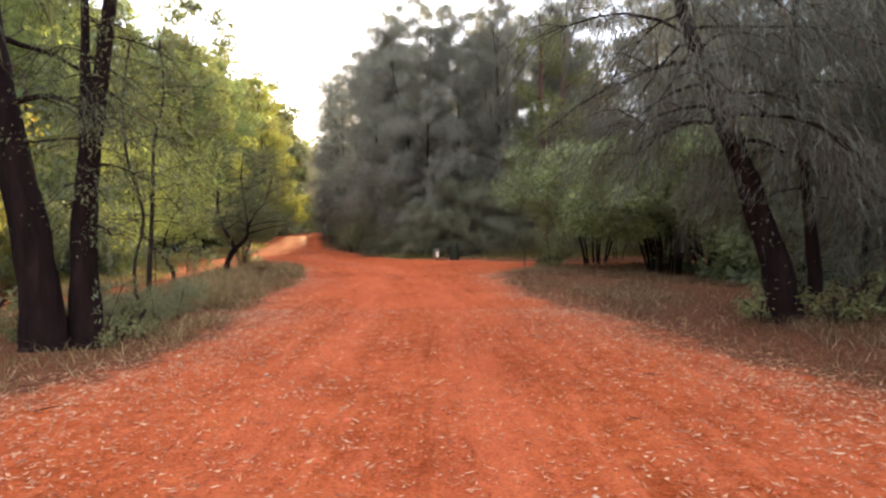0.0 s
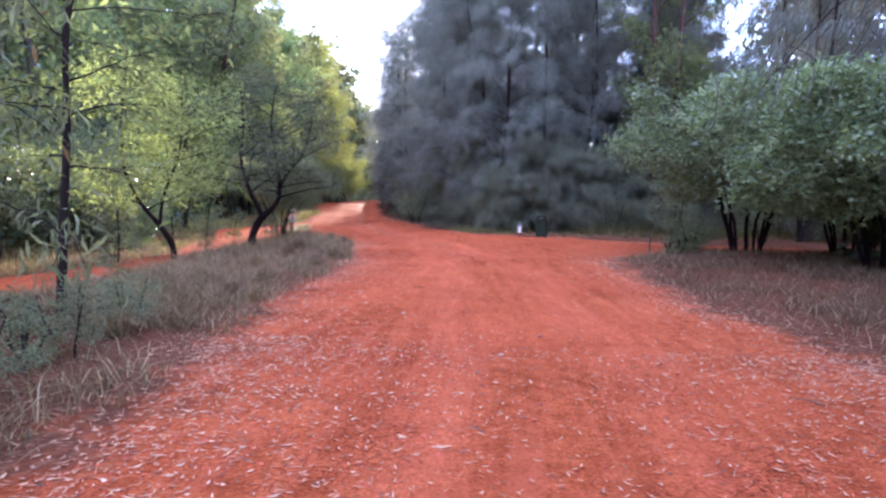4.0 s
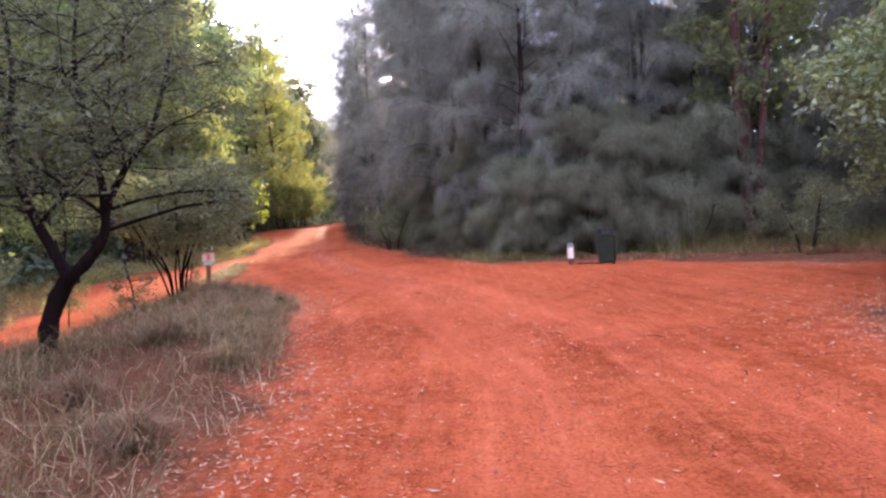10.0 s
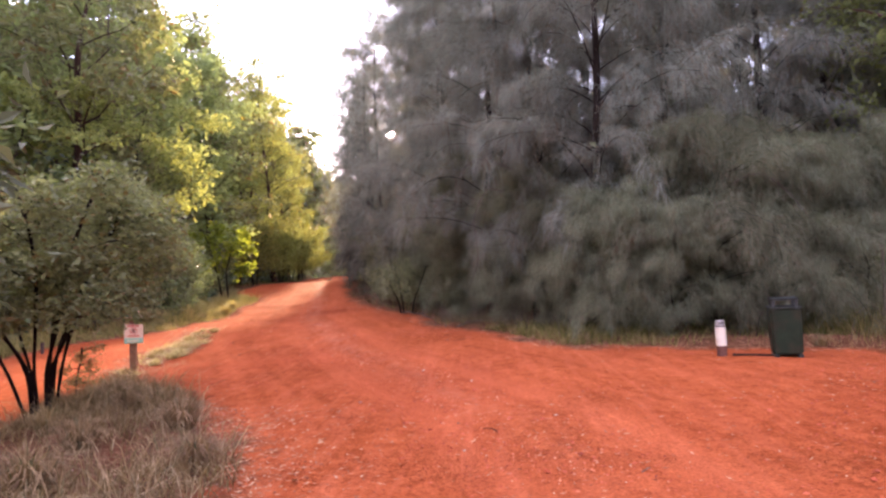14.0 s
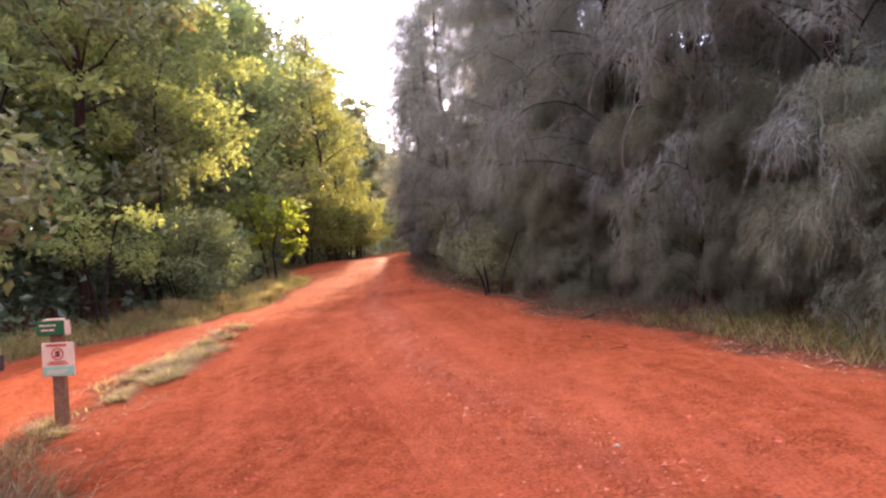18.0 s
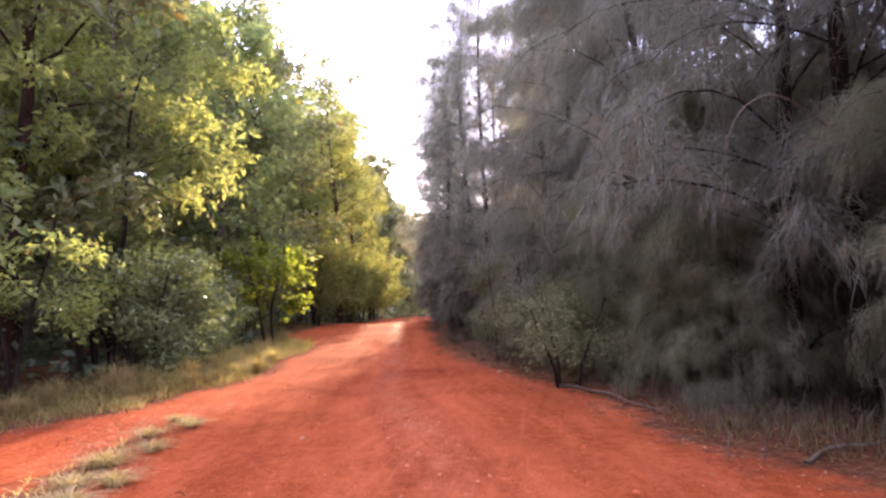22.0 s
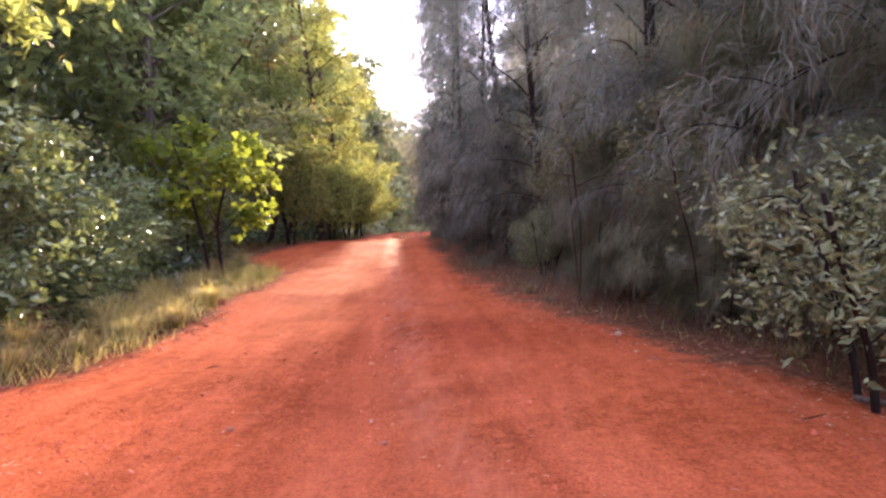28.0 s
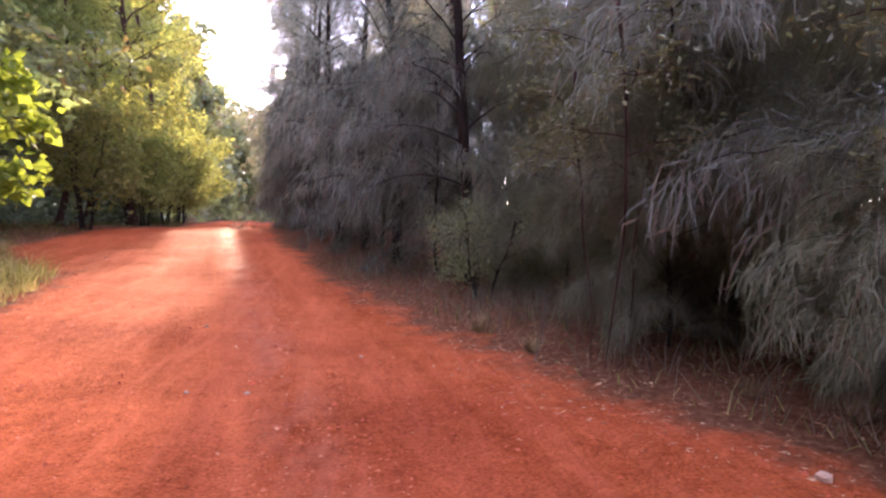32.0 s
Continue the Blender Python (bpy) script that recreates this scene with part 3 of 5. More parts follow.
def ground_height(X, Y, depth=None):
    X, Y = np.asarray(X, float), np.asarray(Y, float)
    d = track_depth(X, Y) if depth is None else depth
    off = np.clip(-d / 1.2, 0, 1)
    off = off * off * (3 - 2 * off)
    near = np.clip(1 - (np.abs(Y - 40) - 60) / 60, 0.2, 1)
    fall = np.clip((Y - 8) / 18, 0, 1)
    climb = np.clip((Y - 50) / 28, 0, 1)
    return GROUND_Z + 1.12 * climb * climb * (3 - 2 * climb) - 0.09 * fall * fall * (3 - 2 * fall) - 0.14 * np.clip((-8.6 - X) / 2.4, 0, 1) * fall + 0.012 * rolling(X, Y, 2, 16) * near + off * (0.07 + 0.010 * rolling(X * 1.3, Y * 1.3, 4, 22)) - 0.018 * rut_amount(X, Y) * np.clip(d, 0, 1)


def gz(x, y):
    return float(ground_height(np.array([x]), np.array([y]))[0])


def axis(lo, hi, step, far):
    inner = np.arange(lo, hi + 1e-6, step)
    out = np.geomspace(step * 2, far, 26)
    return np.concatenate([(lo - out)[::-1], inner, hi + out])


def build_ground():
    xs, ys = axis(-20, 9, 0.22, 1500), axis(-2, 75, 0.25, 1800)
    X, Y = np.meshgrid(xs, ys, indexing="ij")
    d = track_depth(X, Y)
    Z = ground_height(X, Y, d)
    V = np.stack([X, Y, Z], -1).reshape(-1, 3)
    nx, ny = X.shape
    i, j = np.meshgrid(np.arange(nx - 1), np.arange(ny - 1), indexing="ij")
    F = np.stack([i * ny + j, (i + 1) * ny + j, (i + 1) * ny + j + 1, i * ny + j + 1], -1).reshape(-1, 4)
    on = d.ravel()[F].mean(1) > 0
    rut = rut_amount(X, Y).ravel()
    crown = (np.exp(-((X - crown_line(Y)) / 0.30) ** 2) * np.clip((Y - 22) / 16, 0, 1)).ravel()
    for name, keep, label in (("road", on, "red dirt track with wheel ruts and loose grit"), ("ground", ~on, "litter-strewn brown forest floor beside the dirt track")):
        used = np.unique(F[keep])
        back = np.zeros(len(V), np.int64)
        back[used] = np.arange(len(used))
        ob = mesh_object(name, V[used], [back[F[keep]]], SOIL, None, smooth=True)
        for key, values in (("track", d.ravel()), ("rut", rut), ("crown", crown), ("across", (X - crown_line(Y)).ravel())):
            ob.data.attributes.new(key, "FLOAT", "POINT").data.foreach_set("value", values[used].astype(np.float32))
        tagged(ob, label, name, kind="structure")


build_ground()


# ---- plants ----
def arching(rng, start, az, el, length, fall, k=7):
    """A bough that rises outwards and bends over until its end hangs."""
    t = np.linspace(0, 1, k)
    e = el - fall * t**1.3
    step = length / (k - 1)
    turn = az + np.cumsum(rng.normal(size=k) * 0.13)
    d = np.stack([np.cos(turn) * np.cos(e), np.sin(turn) * np.cos(e), np.sin(e)], -1) * step
    return np.asarray(start) + np.concatenate([np.zeros((1, 3)), np.cumsum(d[:-1], axis=0)])


def along(P, w):
    """The points and directions at the shares w of a path."""
    q = np.clip(np.asarray(w), 0, 1) * (len(P) - 1)
    i = np.minimum(q.astype(int), len(P) - 2)
    return P[i] + (P[i + 1] - P[i]) * (q - i)[:, None], unit(P[i + 1] - P[i])


def casuarina(seed, at, h, reach, per=18, strand=0.5, width=0.015, limbs=44, twigs=8, low=0.06, leaf=None, segs=2, sides=9, label="tall casuarina with drooping grey-green needles beside the track", lean=0.04, stems=1, taper=0.45, gap=0.0, fine=True, girth=0.0085, el=0.7, fall=1.25):
    """Boughs arch out of thin trunks; plumes of needles hang from their outer parts."""
    rng = np.random.default_rng(seed)
    ob = thing("casuarina_tree", at, label, "tree", "casuarinas along the track")
    trunks = []
    for s in range(stems):
        C = bend(rng, h * rng.uniform(0.88, 1.0), lean * (1 + s), 0.011)
        C[:, :2] += rng.normal(size=2) * 0.3 * (s > 0)
        trunks.append(stem(C, h * girth + 0.02, 0.012))
    limb_tubes, twig_tubes, Cs, Ds = [], [], [], []
    for P, R in trunks:
        for i in range(limbs // stems):
            f = (i + rng.uniform(0, 1)) / (limbs // stems)
            if rng.uniform() < gap:
                continue
            s, _ = along(P, [low + (0.985 - low) * f])
            r = max(0.25 * float(np.interp(low + (0.985 - low) * f, np.linspace(0, 1, len(R)), R)), 0.01)
            L = reach * (1 - taper * f**1.5) * (0.72 + 0.28 * min(1, f * 5)) * rng.uniform(0.6, 1.25)
            az = i * 2.399 + rng.uniform(-0.6, 0.6)
            B = arching(rng, s[0], az, el + 0.25 * f + rng.uniform(-0.4, 0.35), L * 1.15, fall + rng.uniform(-0.6, 0.6))
            limb_tubes.append(tube(B, np.linspace(r, r * 0.2, len(B)), 5))
            starts, dirs = along(B, np.linspace(0.2, 1.0, twigs) + rng.uniform(-0.08, 0.08, twigs))
            for p, d in zip(starts, dirs):
                ta = math.atan2(d[1], d[0]) + rng.choice([-1, 1]) * rng.uniform(0.1, 1.1)
                W = arching(rng, p, ta, math.asin(max(-0.9, min(0.9, d[2]))) * 0.7 + 0.3 + rng.normal() * 0.35, (0.35 + 0.25 * L) * rng.uniform(0.5, 1.4), 1.45, 5)
                twig_tubes.append(tube(W, np.linspace(max(r * 0.3, 0.006), 0.003, 5), 3))
                c, e = along(W, np.linspace(0.25, 1.0, 4))
                Cs.append(c), Ds.append(e)
    C, D = around(rng, np.concatenate(Cs), np.concatenate(Ds), per, 0.085 + width)
    dress(ob, trunks, (limb_tubes, twig_tubes), BARK_DARK, leaf or NEEDLE, [plume(rng, C, D, strand, width, segs)], sides, rng, 5, "", fine)
    return ob


def plume(rng, C, D, length, width, segs=2):
    """Strands that leave a twig along its direction and then hang straight down."""
    n = len(C)
    d = unit(D + rng.normal(size=(n, 3)) * 0.62)
    L = (length * rng.uniform(0.4, 1.35, n))[:, None]
    side = unit(np.cross(d, rng.normal(size=(n, 3)))) * width * 0.5
    down = np.array([0, 0, -1.0])
    mid = C + unit(d + down * 0.25) * L * 0.45
    tip = mid + unit(d * 0.45 + down * 0.9 + rng.normal(size=(n, 3)) * 0.2) * L * 0.55
    if segs == 1:
        V = np.stack([C - side, C + side, tip], 1).reshape(-1, 3)
        return V, np.arange(n * 3).reshape(n, 3)
    V = np.stack([C - side * 0.8, C + side * 0.8, mid + side, mid - side, tip], 1).reshape(-1, 3)
    b = np.arange(n)[:, None] * 5
    return V, b + np.array([[0, 1, 2, 3]]), b + np.array([[3, 2, 4]])


def leafy_tree(seed, at, h, reach, name="gum_tree", label="", category="tree", group="", bark=None, leaf=None, per=9, size=0.13, narrow=0.35, droop=0.5, limbs=22, twigs=6, low=0.25, el=0.6, sag=0.05, spread=0.22, lean=0.06, r0=None, stems=1, shape=None, twig_len=None, limb_parts=5, splay=0.0, foot=0.12):
    rng = np.random.default_rng(seed)
    ob = thing(name, at, label, category, group)
    trunks = []
    for s in range(stems):
        az = s * 6.28 / max(stems, 1) + rng.uniform(-0.4, 0.4)
        C = bend(rng, h * rng.uniform(0.85, 1.0), lean + splay * rng.uniform(0.6, 1.2), 0.02, az if splay else None)
        if stems > 1:
            C[:, 0] += foot * math.cos(az) * stems**0.5
            C[:, 1] += foot * math.sin(az) * stems**0.5
        trunks.append(stem(C, (r0 or h * 0.012 + 0.03) / stems**0.4, 0.02))
    sk = sprays(rng, trunks, max(2, limbs // stems), low, 0.98, reach, el, sag, twigs, twig_len or reach * 0.45, shape or (lambda f: 0.55 + 0.75 * math.sin(math.pi * min(1, 0.18 + f * 0.82))), 0.4)
    C, D = around(rng, sk[2], sk[3], per, spread)
    dress(ob, trunks, sk, bark or BARK_GREY, leaf or LEAF_GUM, [leaves(rng, C, size, droop, narrow)], 9, rng, limb_parts, "", size < 0.25 or size * per < 3)
    return ob


def sprays(rng, trunks, limbs, low, high, reach, el, sag, twigs, twig_len, shape, thick):
    """Like skeleton(), with the twigs fanned in flat sprays round the outer part of each limb."""
    limb_tubes, twig_tubes, C, D = [], [], [], []
    for P, R in trunks:
        for i in range(limbs):
            f = (i + rng.uniform(0.1, 0.9)) / limbs
            s, _ = along(P, [low + (high - low) * f])
            r = max(float(np.interp(low + (high - low) * f, np.linspace(0, 1, len(R)), R)) * thick, 0.01)
            L = reach * shape(f) * rng.uniform(0.55, 1.2)
            az = i * 2.399 + rng.uniform(-0.5, 0.5)
            B = branch_path(rng, s[0], az, el + rng.uniform(-0.25, 0.25), L, sag)
            limb_tubes.append(tube(B, np.linspace(r, r * 0.22, len(B)), 5))
            starts, _ = along(B, rng.uniform(0.45, 1.0, twigs))
            for p in starts:
                W = branch_path(rng, p, az + rng.uniform(-1.3, 1.3), rng.uniform(-0.15, 0.4), twig_len * rng.uniform(0.45, 1.05), sag + 0.25, 0.12, 4)
                twig_tubes.append(tube(W, np.linspace(max(r * 0.3, 0.007), 0.003, 4), 3))
                c, e = along(W, [0.4, 0.7, 0.9, 1.0])
                C.append(c), D.append(e)
    return limb_tubes, twig_tubes, np.concatenate(C), np.concatenate(D)


def stand(ob, places, seed, grow=(0.85, 1.2)):
    """Copies of a plant at further places, turned and scaled."""
    rng = random.Random(seed)
    for x, y, *s in places:
        k = s[0] if s else rng.uniform(*grow)
        m = Matrix.Translation((x, y, gz(x, y))) @ Matrix.Rotation(rng.uniform(0, 6.28), 4, "Z") @ Matrix.Diagonal((k * rng.uniform(0.92, 1.08), k * rng.uniform(0.92, 1.08), k, 1))
        copy_thing(ob, m)


def gather(sk, reach_x, reach_y):
    """Draws in the limbs of a crown that reach further than two lines."""
    def pull(P):
        P = P.copy()
        P[:, 0] = np.where(P[:, 0] > reach_x, reach_x + (P[:, 0] - reach_x) * 0.15, P[:, 0])
        P[:, 1] = np.where(P[:, 1] > reach_y, reach_y + (P[:, 1] - reach_y) * 0.3, P[:, 1])
        return P
    return [(pull(t[0]), *t[1:]) for t in sk[0]], [(pull(t[0]), *t[1:]) for t in sk[1]], pull(sk[2]), sk[3]


def g3(x, y, dz=0.0):
    return (x, y, gz(x, y) + dz)


# casuarina wall beside the track: fine strands in front, coarser ones behind
front_a = casuarina(1, g3(-1.2, 38.4), 15.5, 2.9, 23, 0.40, 0.0125, 60, 10, 0.10)
stand(front_a, [(-5.6, 51.4, 1.05), (7.6, 39.6, 1.05), (1.4, 39.4, 0.95)], 1)
front_b = casuarina(2, g3(-3.4, 43.8), 16.5, 2.8, 23, 0.42, 0.0125, 66, 10, 0.05, stems=2)
stand(front_b, [(3.4, 40.6, 1.0), (-6.9, 55.0, 1.02)], 2)
front_c = casuarina(3, g3(-4.6, 47.6), 16.0, 2.9, 23, 0.40, 0.0125, 60, 10, 0.12, lean=0.07)
stand(front_c, [(-1.9, 41.4, 1.0), (5.4, 40.2, 0.95)], 3)
lacy = casuarina(14, g3(-8.6, 59.5), 17.5, 2.6, 9, 0.42, 0.024, 64, 7, 0.10, segs=1, taper=0.3, girth=0.0065, label="tall lacy casuarina with thin needles against the bright sky")
stand(lacy, [(-9.9, 63.5, 1.0), (-11.4, 69.0, 1.0), (-12.8, 75.0, 1.05), (-13.7, 81.0, 1.05), (-14.5, 88.0, 1.05), (-15.6, 97.0, 1.05), (-16.6, 108.0, 1.05)], 14)
lacy_far = casuarina(15, g3(-10.6, 66.2), 16.5, 2.5, 6, 0.42, 0.024, 56, 6, 0.12, segs=1, taper=0.35, girth=0.0065, label="thin open casuarina with the low sun behind it")
stand(lacy_far, [(-12.2, 72.0, 1.05), (-13.3, 78.0, 1.05), (-14.1, 84.5, 1.05), (-15.0, 92.5, 1.05), (-8.4, 61.6, 0.95)], 15)
back_a = casuarina(4, g3(0.8, 46.5), 15.5, 3.2, 9, 0.62, 0.05, 54, 6, 0.05, segs=1, sides=7, fine=False)
stand(back_a, [(-1.2, 53.0), (-4.0, 60.5, 1.15), (4.6, 45.5), (9.5, 45.0), (13.5, 41.0), (-5.6, 71.0, 1.2), (-5.8, 83.0, 1.2), (-6.0, 95.0, 1.3), (-9.0, 108.0, 1.35), (13, 52), (-9.5, 124.0, 1.4), (18.5, 38.5), (7.5, 42.5, 1.1), (11.8, 38.8, 1.0), (15.5, 35.5, 0.9), (-18.5, 145.0, 1.5), (-3.2, 57.0, 0.5), (0.2, 57.4, 0.5), (-1.6, 63.4, 0.55), (3.2, 64.4, 0.6), (5.2, 60.0, 0.55), (2.6, 44.4, 1.0), (3.9, 48.6, 1.0), (8.6, 64.0, 0.7), (-0.4, 49.2, 0.45)], 4)
back_b = casuarina(5, g3(2.0, 52.5), 16.0, 3.0, 9, 0.62, 0.05, 54, 6, 0.06, segs=1, sides=7, stems=2, fine=False)
stand(back_b, [(6.2, 51.5), (0.2, 61.0), (-3.0, 68.0, 1.2), (-8.0, 78.5, 1.25), (17.5, 46.0), (10.5, 57), (-6.0, 89.0, 1.3), (-7.5, 101.0, 1.3), (22.5, 43.0), (24, 35), (11.0, 33.4, 0.95), (15.0, 32.6, 0.9), (19.5, 33.0, 0.95)], 5)
# low drooping casuarinas at the foot of the wall
low_c = casuarina(6, g3(0.9, 36.0), 4.2, 1.8, 25, 0.36, 0.0105, 50, 8, 0.03, NEEDLE_GREEN, label="low bushy young casuarina with soft green drooping needles", girth=0.006)
stand(low_c, [(-1.2, 36.4, 0.7), (2.4, 36.0, 0.85), (-0.2, 35.7, 0.6), (3.9, 36.9, 0.95), (6.9, 38.2, 0.85), (9.8, 37.0, 0.9), (13.0, 35.5, 1.0)], 6)
low_d = casuarina(8, g3(-3.8, 45.6), 5.6, 2.1, 32, 0.38, 0.0085, 54, 8, 0.04, NEEDLE_GREEN, label="low grey-green casuarina hanging to the ground at the track edge", girth=0.006)
stand(low_d, [(-4.7, 48.8, 0.8), (-5.5, 51.6, 0.8), (-6.3, 54.6, 0.8), (-7.1, 58.2, 0.85), (-1.2, 44.8, 1.0), (-2.6, 49.8, 1.1), (-6.2, 51.0, 0.7), (-5.2, 47.9, 0.68), (-7.3, 53.9, 0.66), (-4.0, 44.4, 0.6), (-2.4, 40.6, 0.72), (-1.6, 38.8, 0.6)], 8)
# edge bushes seen against the light: their shade is put into the needle colour
low_e = casuarina(9, g3(-9.0, 61.8), 5.2, 2.1, 12, 0.55, 0.03, 36, 6, 0.03, NEEDLE_SHADED, segs=1, label="low casuarina hanging to the ground at the track edge, coloured as if backlit", girth=0.006)
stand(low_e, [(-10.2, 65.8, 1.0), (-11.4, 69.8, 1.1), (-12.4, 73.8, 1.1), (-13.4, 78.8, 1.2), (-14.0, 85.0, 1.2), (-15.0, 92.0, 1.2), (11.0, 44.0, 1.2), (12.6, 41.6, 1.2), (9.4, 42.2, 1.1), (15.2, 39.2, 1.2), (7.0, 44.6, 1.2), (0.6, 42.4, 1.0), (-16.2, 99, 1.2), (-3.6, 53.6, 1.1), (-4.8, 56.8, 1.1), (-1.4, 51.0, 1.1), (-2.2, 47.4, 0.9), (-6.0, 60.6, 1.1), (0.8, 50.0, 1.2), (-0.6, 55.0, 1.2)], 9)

# twin-stemmed pale trunks beside the branch track
rng = np.random.default_rng(7)
twin = thing("gum_tree", g3(6.3, 37.3), "tall twin-stemmed reddish tree standing behind the junction", "tree")
tr = [stem([(-0.16, 0, -0.2), (-0.22, 0, 2.0), (-0.34, 0.1, 5.0), (-0.40, 0.1, 9.0), (-0.5, 0.2, 14.0)], 0.21, 0.08),
      stem([(0.18, 0.05, -0.2), (0.22, 0.1, 1.6), (0.50, 0.1, 4.5), (0.74, 0.1, 8.0), (0.95, 0.2, 13.0)], 0.18, 0.07),
      stem([(0.02, 0.2, -0.2), (0.02, 0.2, 2.0), (0.05, 0.3, 4.5), (-0.05, 0.4, 8.0)], 0.10, 0.04)]
sk = skeleton(rng, tr, 9, 0.55, 0.98, 2.4, 0.5, 0.1, 6, 1.0, lambda f: 1.0, 0.35)
C, D = around(rng, sk[2], sk[3], 12, 0.25)
dress(twin, tr, sk, BARK_WARM, LEAF_GUM, [leaves(rng, C, 0.2, 0.5, 0.4)], 12, rng, 5)

# left forest behind the path
gum_a = leafy_tree(10, g3(-21.5, 52.0), 18.5, 3.6, "gum_tree", "tall gum tree with hanging olive-green leaves", "tree", "gum trees of the wood", BARK_GREY, LEAF_GUM, 11, 0.32, 0.5, limbs=28, low=0.13, spread=0.3)
stand(gum_a, [(-22.5, 44.5, 1.05), (-22.0, 62.5, 1.0), (-24.5, 58.5, 1.1), (-26.4, 70.5, 1.15), (-28.5, 77.5, 1.15), (-18.5, 29.5, 0.95), (-26.0, 68.0, 1.15), (-30, 77, 1.2), (-17.0, 22.5, 0.9), (-29.5, 50, 1.1), (-24, 33, 1.1), (-21.5, 15, 1.0), (-30.5, 68, 1.0), (-34, 73.5, 1.1)], 10)
gum_b = leafy_tree(11, g3(-20.0, 47.8), 19.5, 3.4, "gum_tree", "slender gum tree with an open crown above the wood", "tree", "gum trees of the wood", BARK_RED, LEAF_OLIVE, 11, 0.31, 0.5, limbs=26, low=0.2, spread=0.3, stems=1)
stand(gum_b, [(-22.8, 68.0, 1.12), (-27.5, 63, 1.1), (-25.5, 40, 1.05), (-22, 26.5, 1.0), (-32, 66, 1.2), (-16, 13, 0.9), (-28, 30, 1.1), (-34, 84, 1.2), (-25.5, 54, 0.95), (-14.5, 3.0, 0.9), (-26, 20)], 11)
gum_y = leafy_tree(12, g3(-25.4, 84.0), 21.0, 3.0, "gum_tree", "slim yellow-lit gum tree at the edge of the clearing", "tree", "yellow gum trees", BARK_RED, LEAF_YELLOW, 14, 0.22, 0.5, limbs=28, low=0.12, spread=0.3)
stand(gum_y, [(-22.6, 82.5, 1.0), (-28.0, 88.5, 0.95), (-26.0, 94.0, 1.05), (-29.0, 102.0, 1.1), (-25.0, 79.5, 0.75)], 12)
far_gum = leafy_tree(13, g3(-37.0, 118.0), 25.0, 5.2, "gum_tree", "large distant gum tree above the bend of the track", "tree", "distant gum trees", BARK_GREY, LEAF_OLIVE, 11, 1.15, 0.6, limbs=20, twigs=4, low=0.03, spread=1.1)
stand(far_gum, [(-38, 129, 1.0), (-39, 140, 1.1), (-40, 151, 1.15), (-39, 164, 1.0), (-46, 162, 1.1), (-37, 106, 0.9), (-44, 150, 1.1), (-40, 118, 1.1), (-36, 200, 1.0), (-44, 206, 1.1), (-28, 196, 0.95), (-20, 204, 1.0), (-54, 210, 1.1), (-12, 198, 1.0), (-66, 212, 1.1)], 13)
stand(far_gum, [(-46, 132, 1.1), (-36, 62, 0.8), (-36, 48, 0.8), (-34, 40, 0.75), (-50, 65, 1.0), (-49, 45, 1.0), (-33, 26, 0.8), (-45, 25, 1.0), (-40, 92, 1.0), (-10, 150, 0.9), (-2, 130, 0.9), (8, 110, 0.9), (22, 95, 0.9), (30, 70, 0.9), (-45, 75, 1), (-42, 55, 1), (-40, 35, .9), (-38, 14, .9), (36, 50, .9), (34, 28, .9), (36, 8, .8), (-34, -8, .8)], 113)

# shrubs along the left edge of the track
shrub_g = leafy_tree(20, g3(-17.6, 49.6), 3.2, 1.5, "shrub", "dense green roadside shrub with broad leaves", "shrub", "roadside shrubs", BARK_DARK, LEAF_GREEN, 18, 0.125, 0.55, 0.2, 26, 5, 0.04, 0.6, 0.0, 0.2, stems=4, splay=0.25, limb_parts=0)
stand(shrub_g, [(-18.6, 53.4, 0.9), (-20.2, 57.5, 0.9), (-14.8, 29.0, 0.9), (-13.4, 24.2, 0.8), (-24.5, 88.2, 0.8), (-12.5, 19.5, 0.8), (9.6, 22.6, 1.1), (9.2, 19.2, 1.0), (11.6, 24.6, 1.1), (12.2, 20.6, 1.2), (9.4, 24.9, 0.75), (9.6, 16.4, 1.0)], 20)
shrub_o = leafy_tree(21, g3(-19.4, 51.0), 4.2, 1.7, "shrub", "grey-green feathery shrub at the edge of the wood", "shrub", "roadside shrubs", BARK_DARK, LEAF_PALE, 18, 0.12, 0.45, 0.2, 26, 5, 0.04, 0.6, 0.0, 0.22, stems=3, splay=0.2, limb_parts=0)
stand(shrub_o, [(-20.5, 61.5, 0.8), (-22.6, 63.0, 0.9), (-16.2, 26.5, 1.0), (-14.2, 16.5, 1.0), (-11.8, 9.0, 0.9), (-9.8, 5.2, 0.8), (-20, 33, 1.1)], 21)
shrub_y = leafy_tree(22, g3(-22.0, 75.0), 5.6, 2.0, "shrub", "sunlit yellow-green shrub beside the clearing", "shrub", "yellow shrubs", BARK_DARK, LEAF_YELLOW, 8, 0.22, 0.5, 0.2, 26, 6, 0.15, 0.6, 0.0, 0.28, stems=3, splay=0.2, limb_parts=0)
stand(shrub_y, [(-21.7, 81.5, 0.9), (-22.0, 86.0, 1.0), (-22.5, 91.0, 1.0), (-23.6, 96.0, 1.0), (-22.5, 88, 0.8), (-24.5, 98, 0.9), (-15.5, 20.5, 0.85), (-12.4, 15.0, 0.9), (-17.5, 18, 1.0), (-19.5, 24, 1.0), (-13.5, 10.5, 0.9), (-27.5, 112, 0.9)], 22)
bright = leafy_tree(23, g3(-18.3, 59.3), 4.6, 1.55, "shrub", "bright lime-green broad-leaved bush glowing in the sun", "shrub", "", BARK_DARK, LEAF_BRIGHT, 5, 0.24, 0.75, 0.35, 16, 5, 0.25, 0.5, 0.0, 0.16, stems=2, splay=0.15, limb_parts=4)
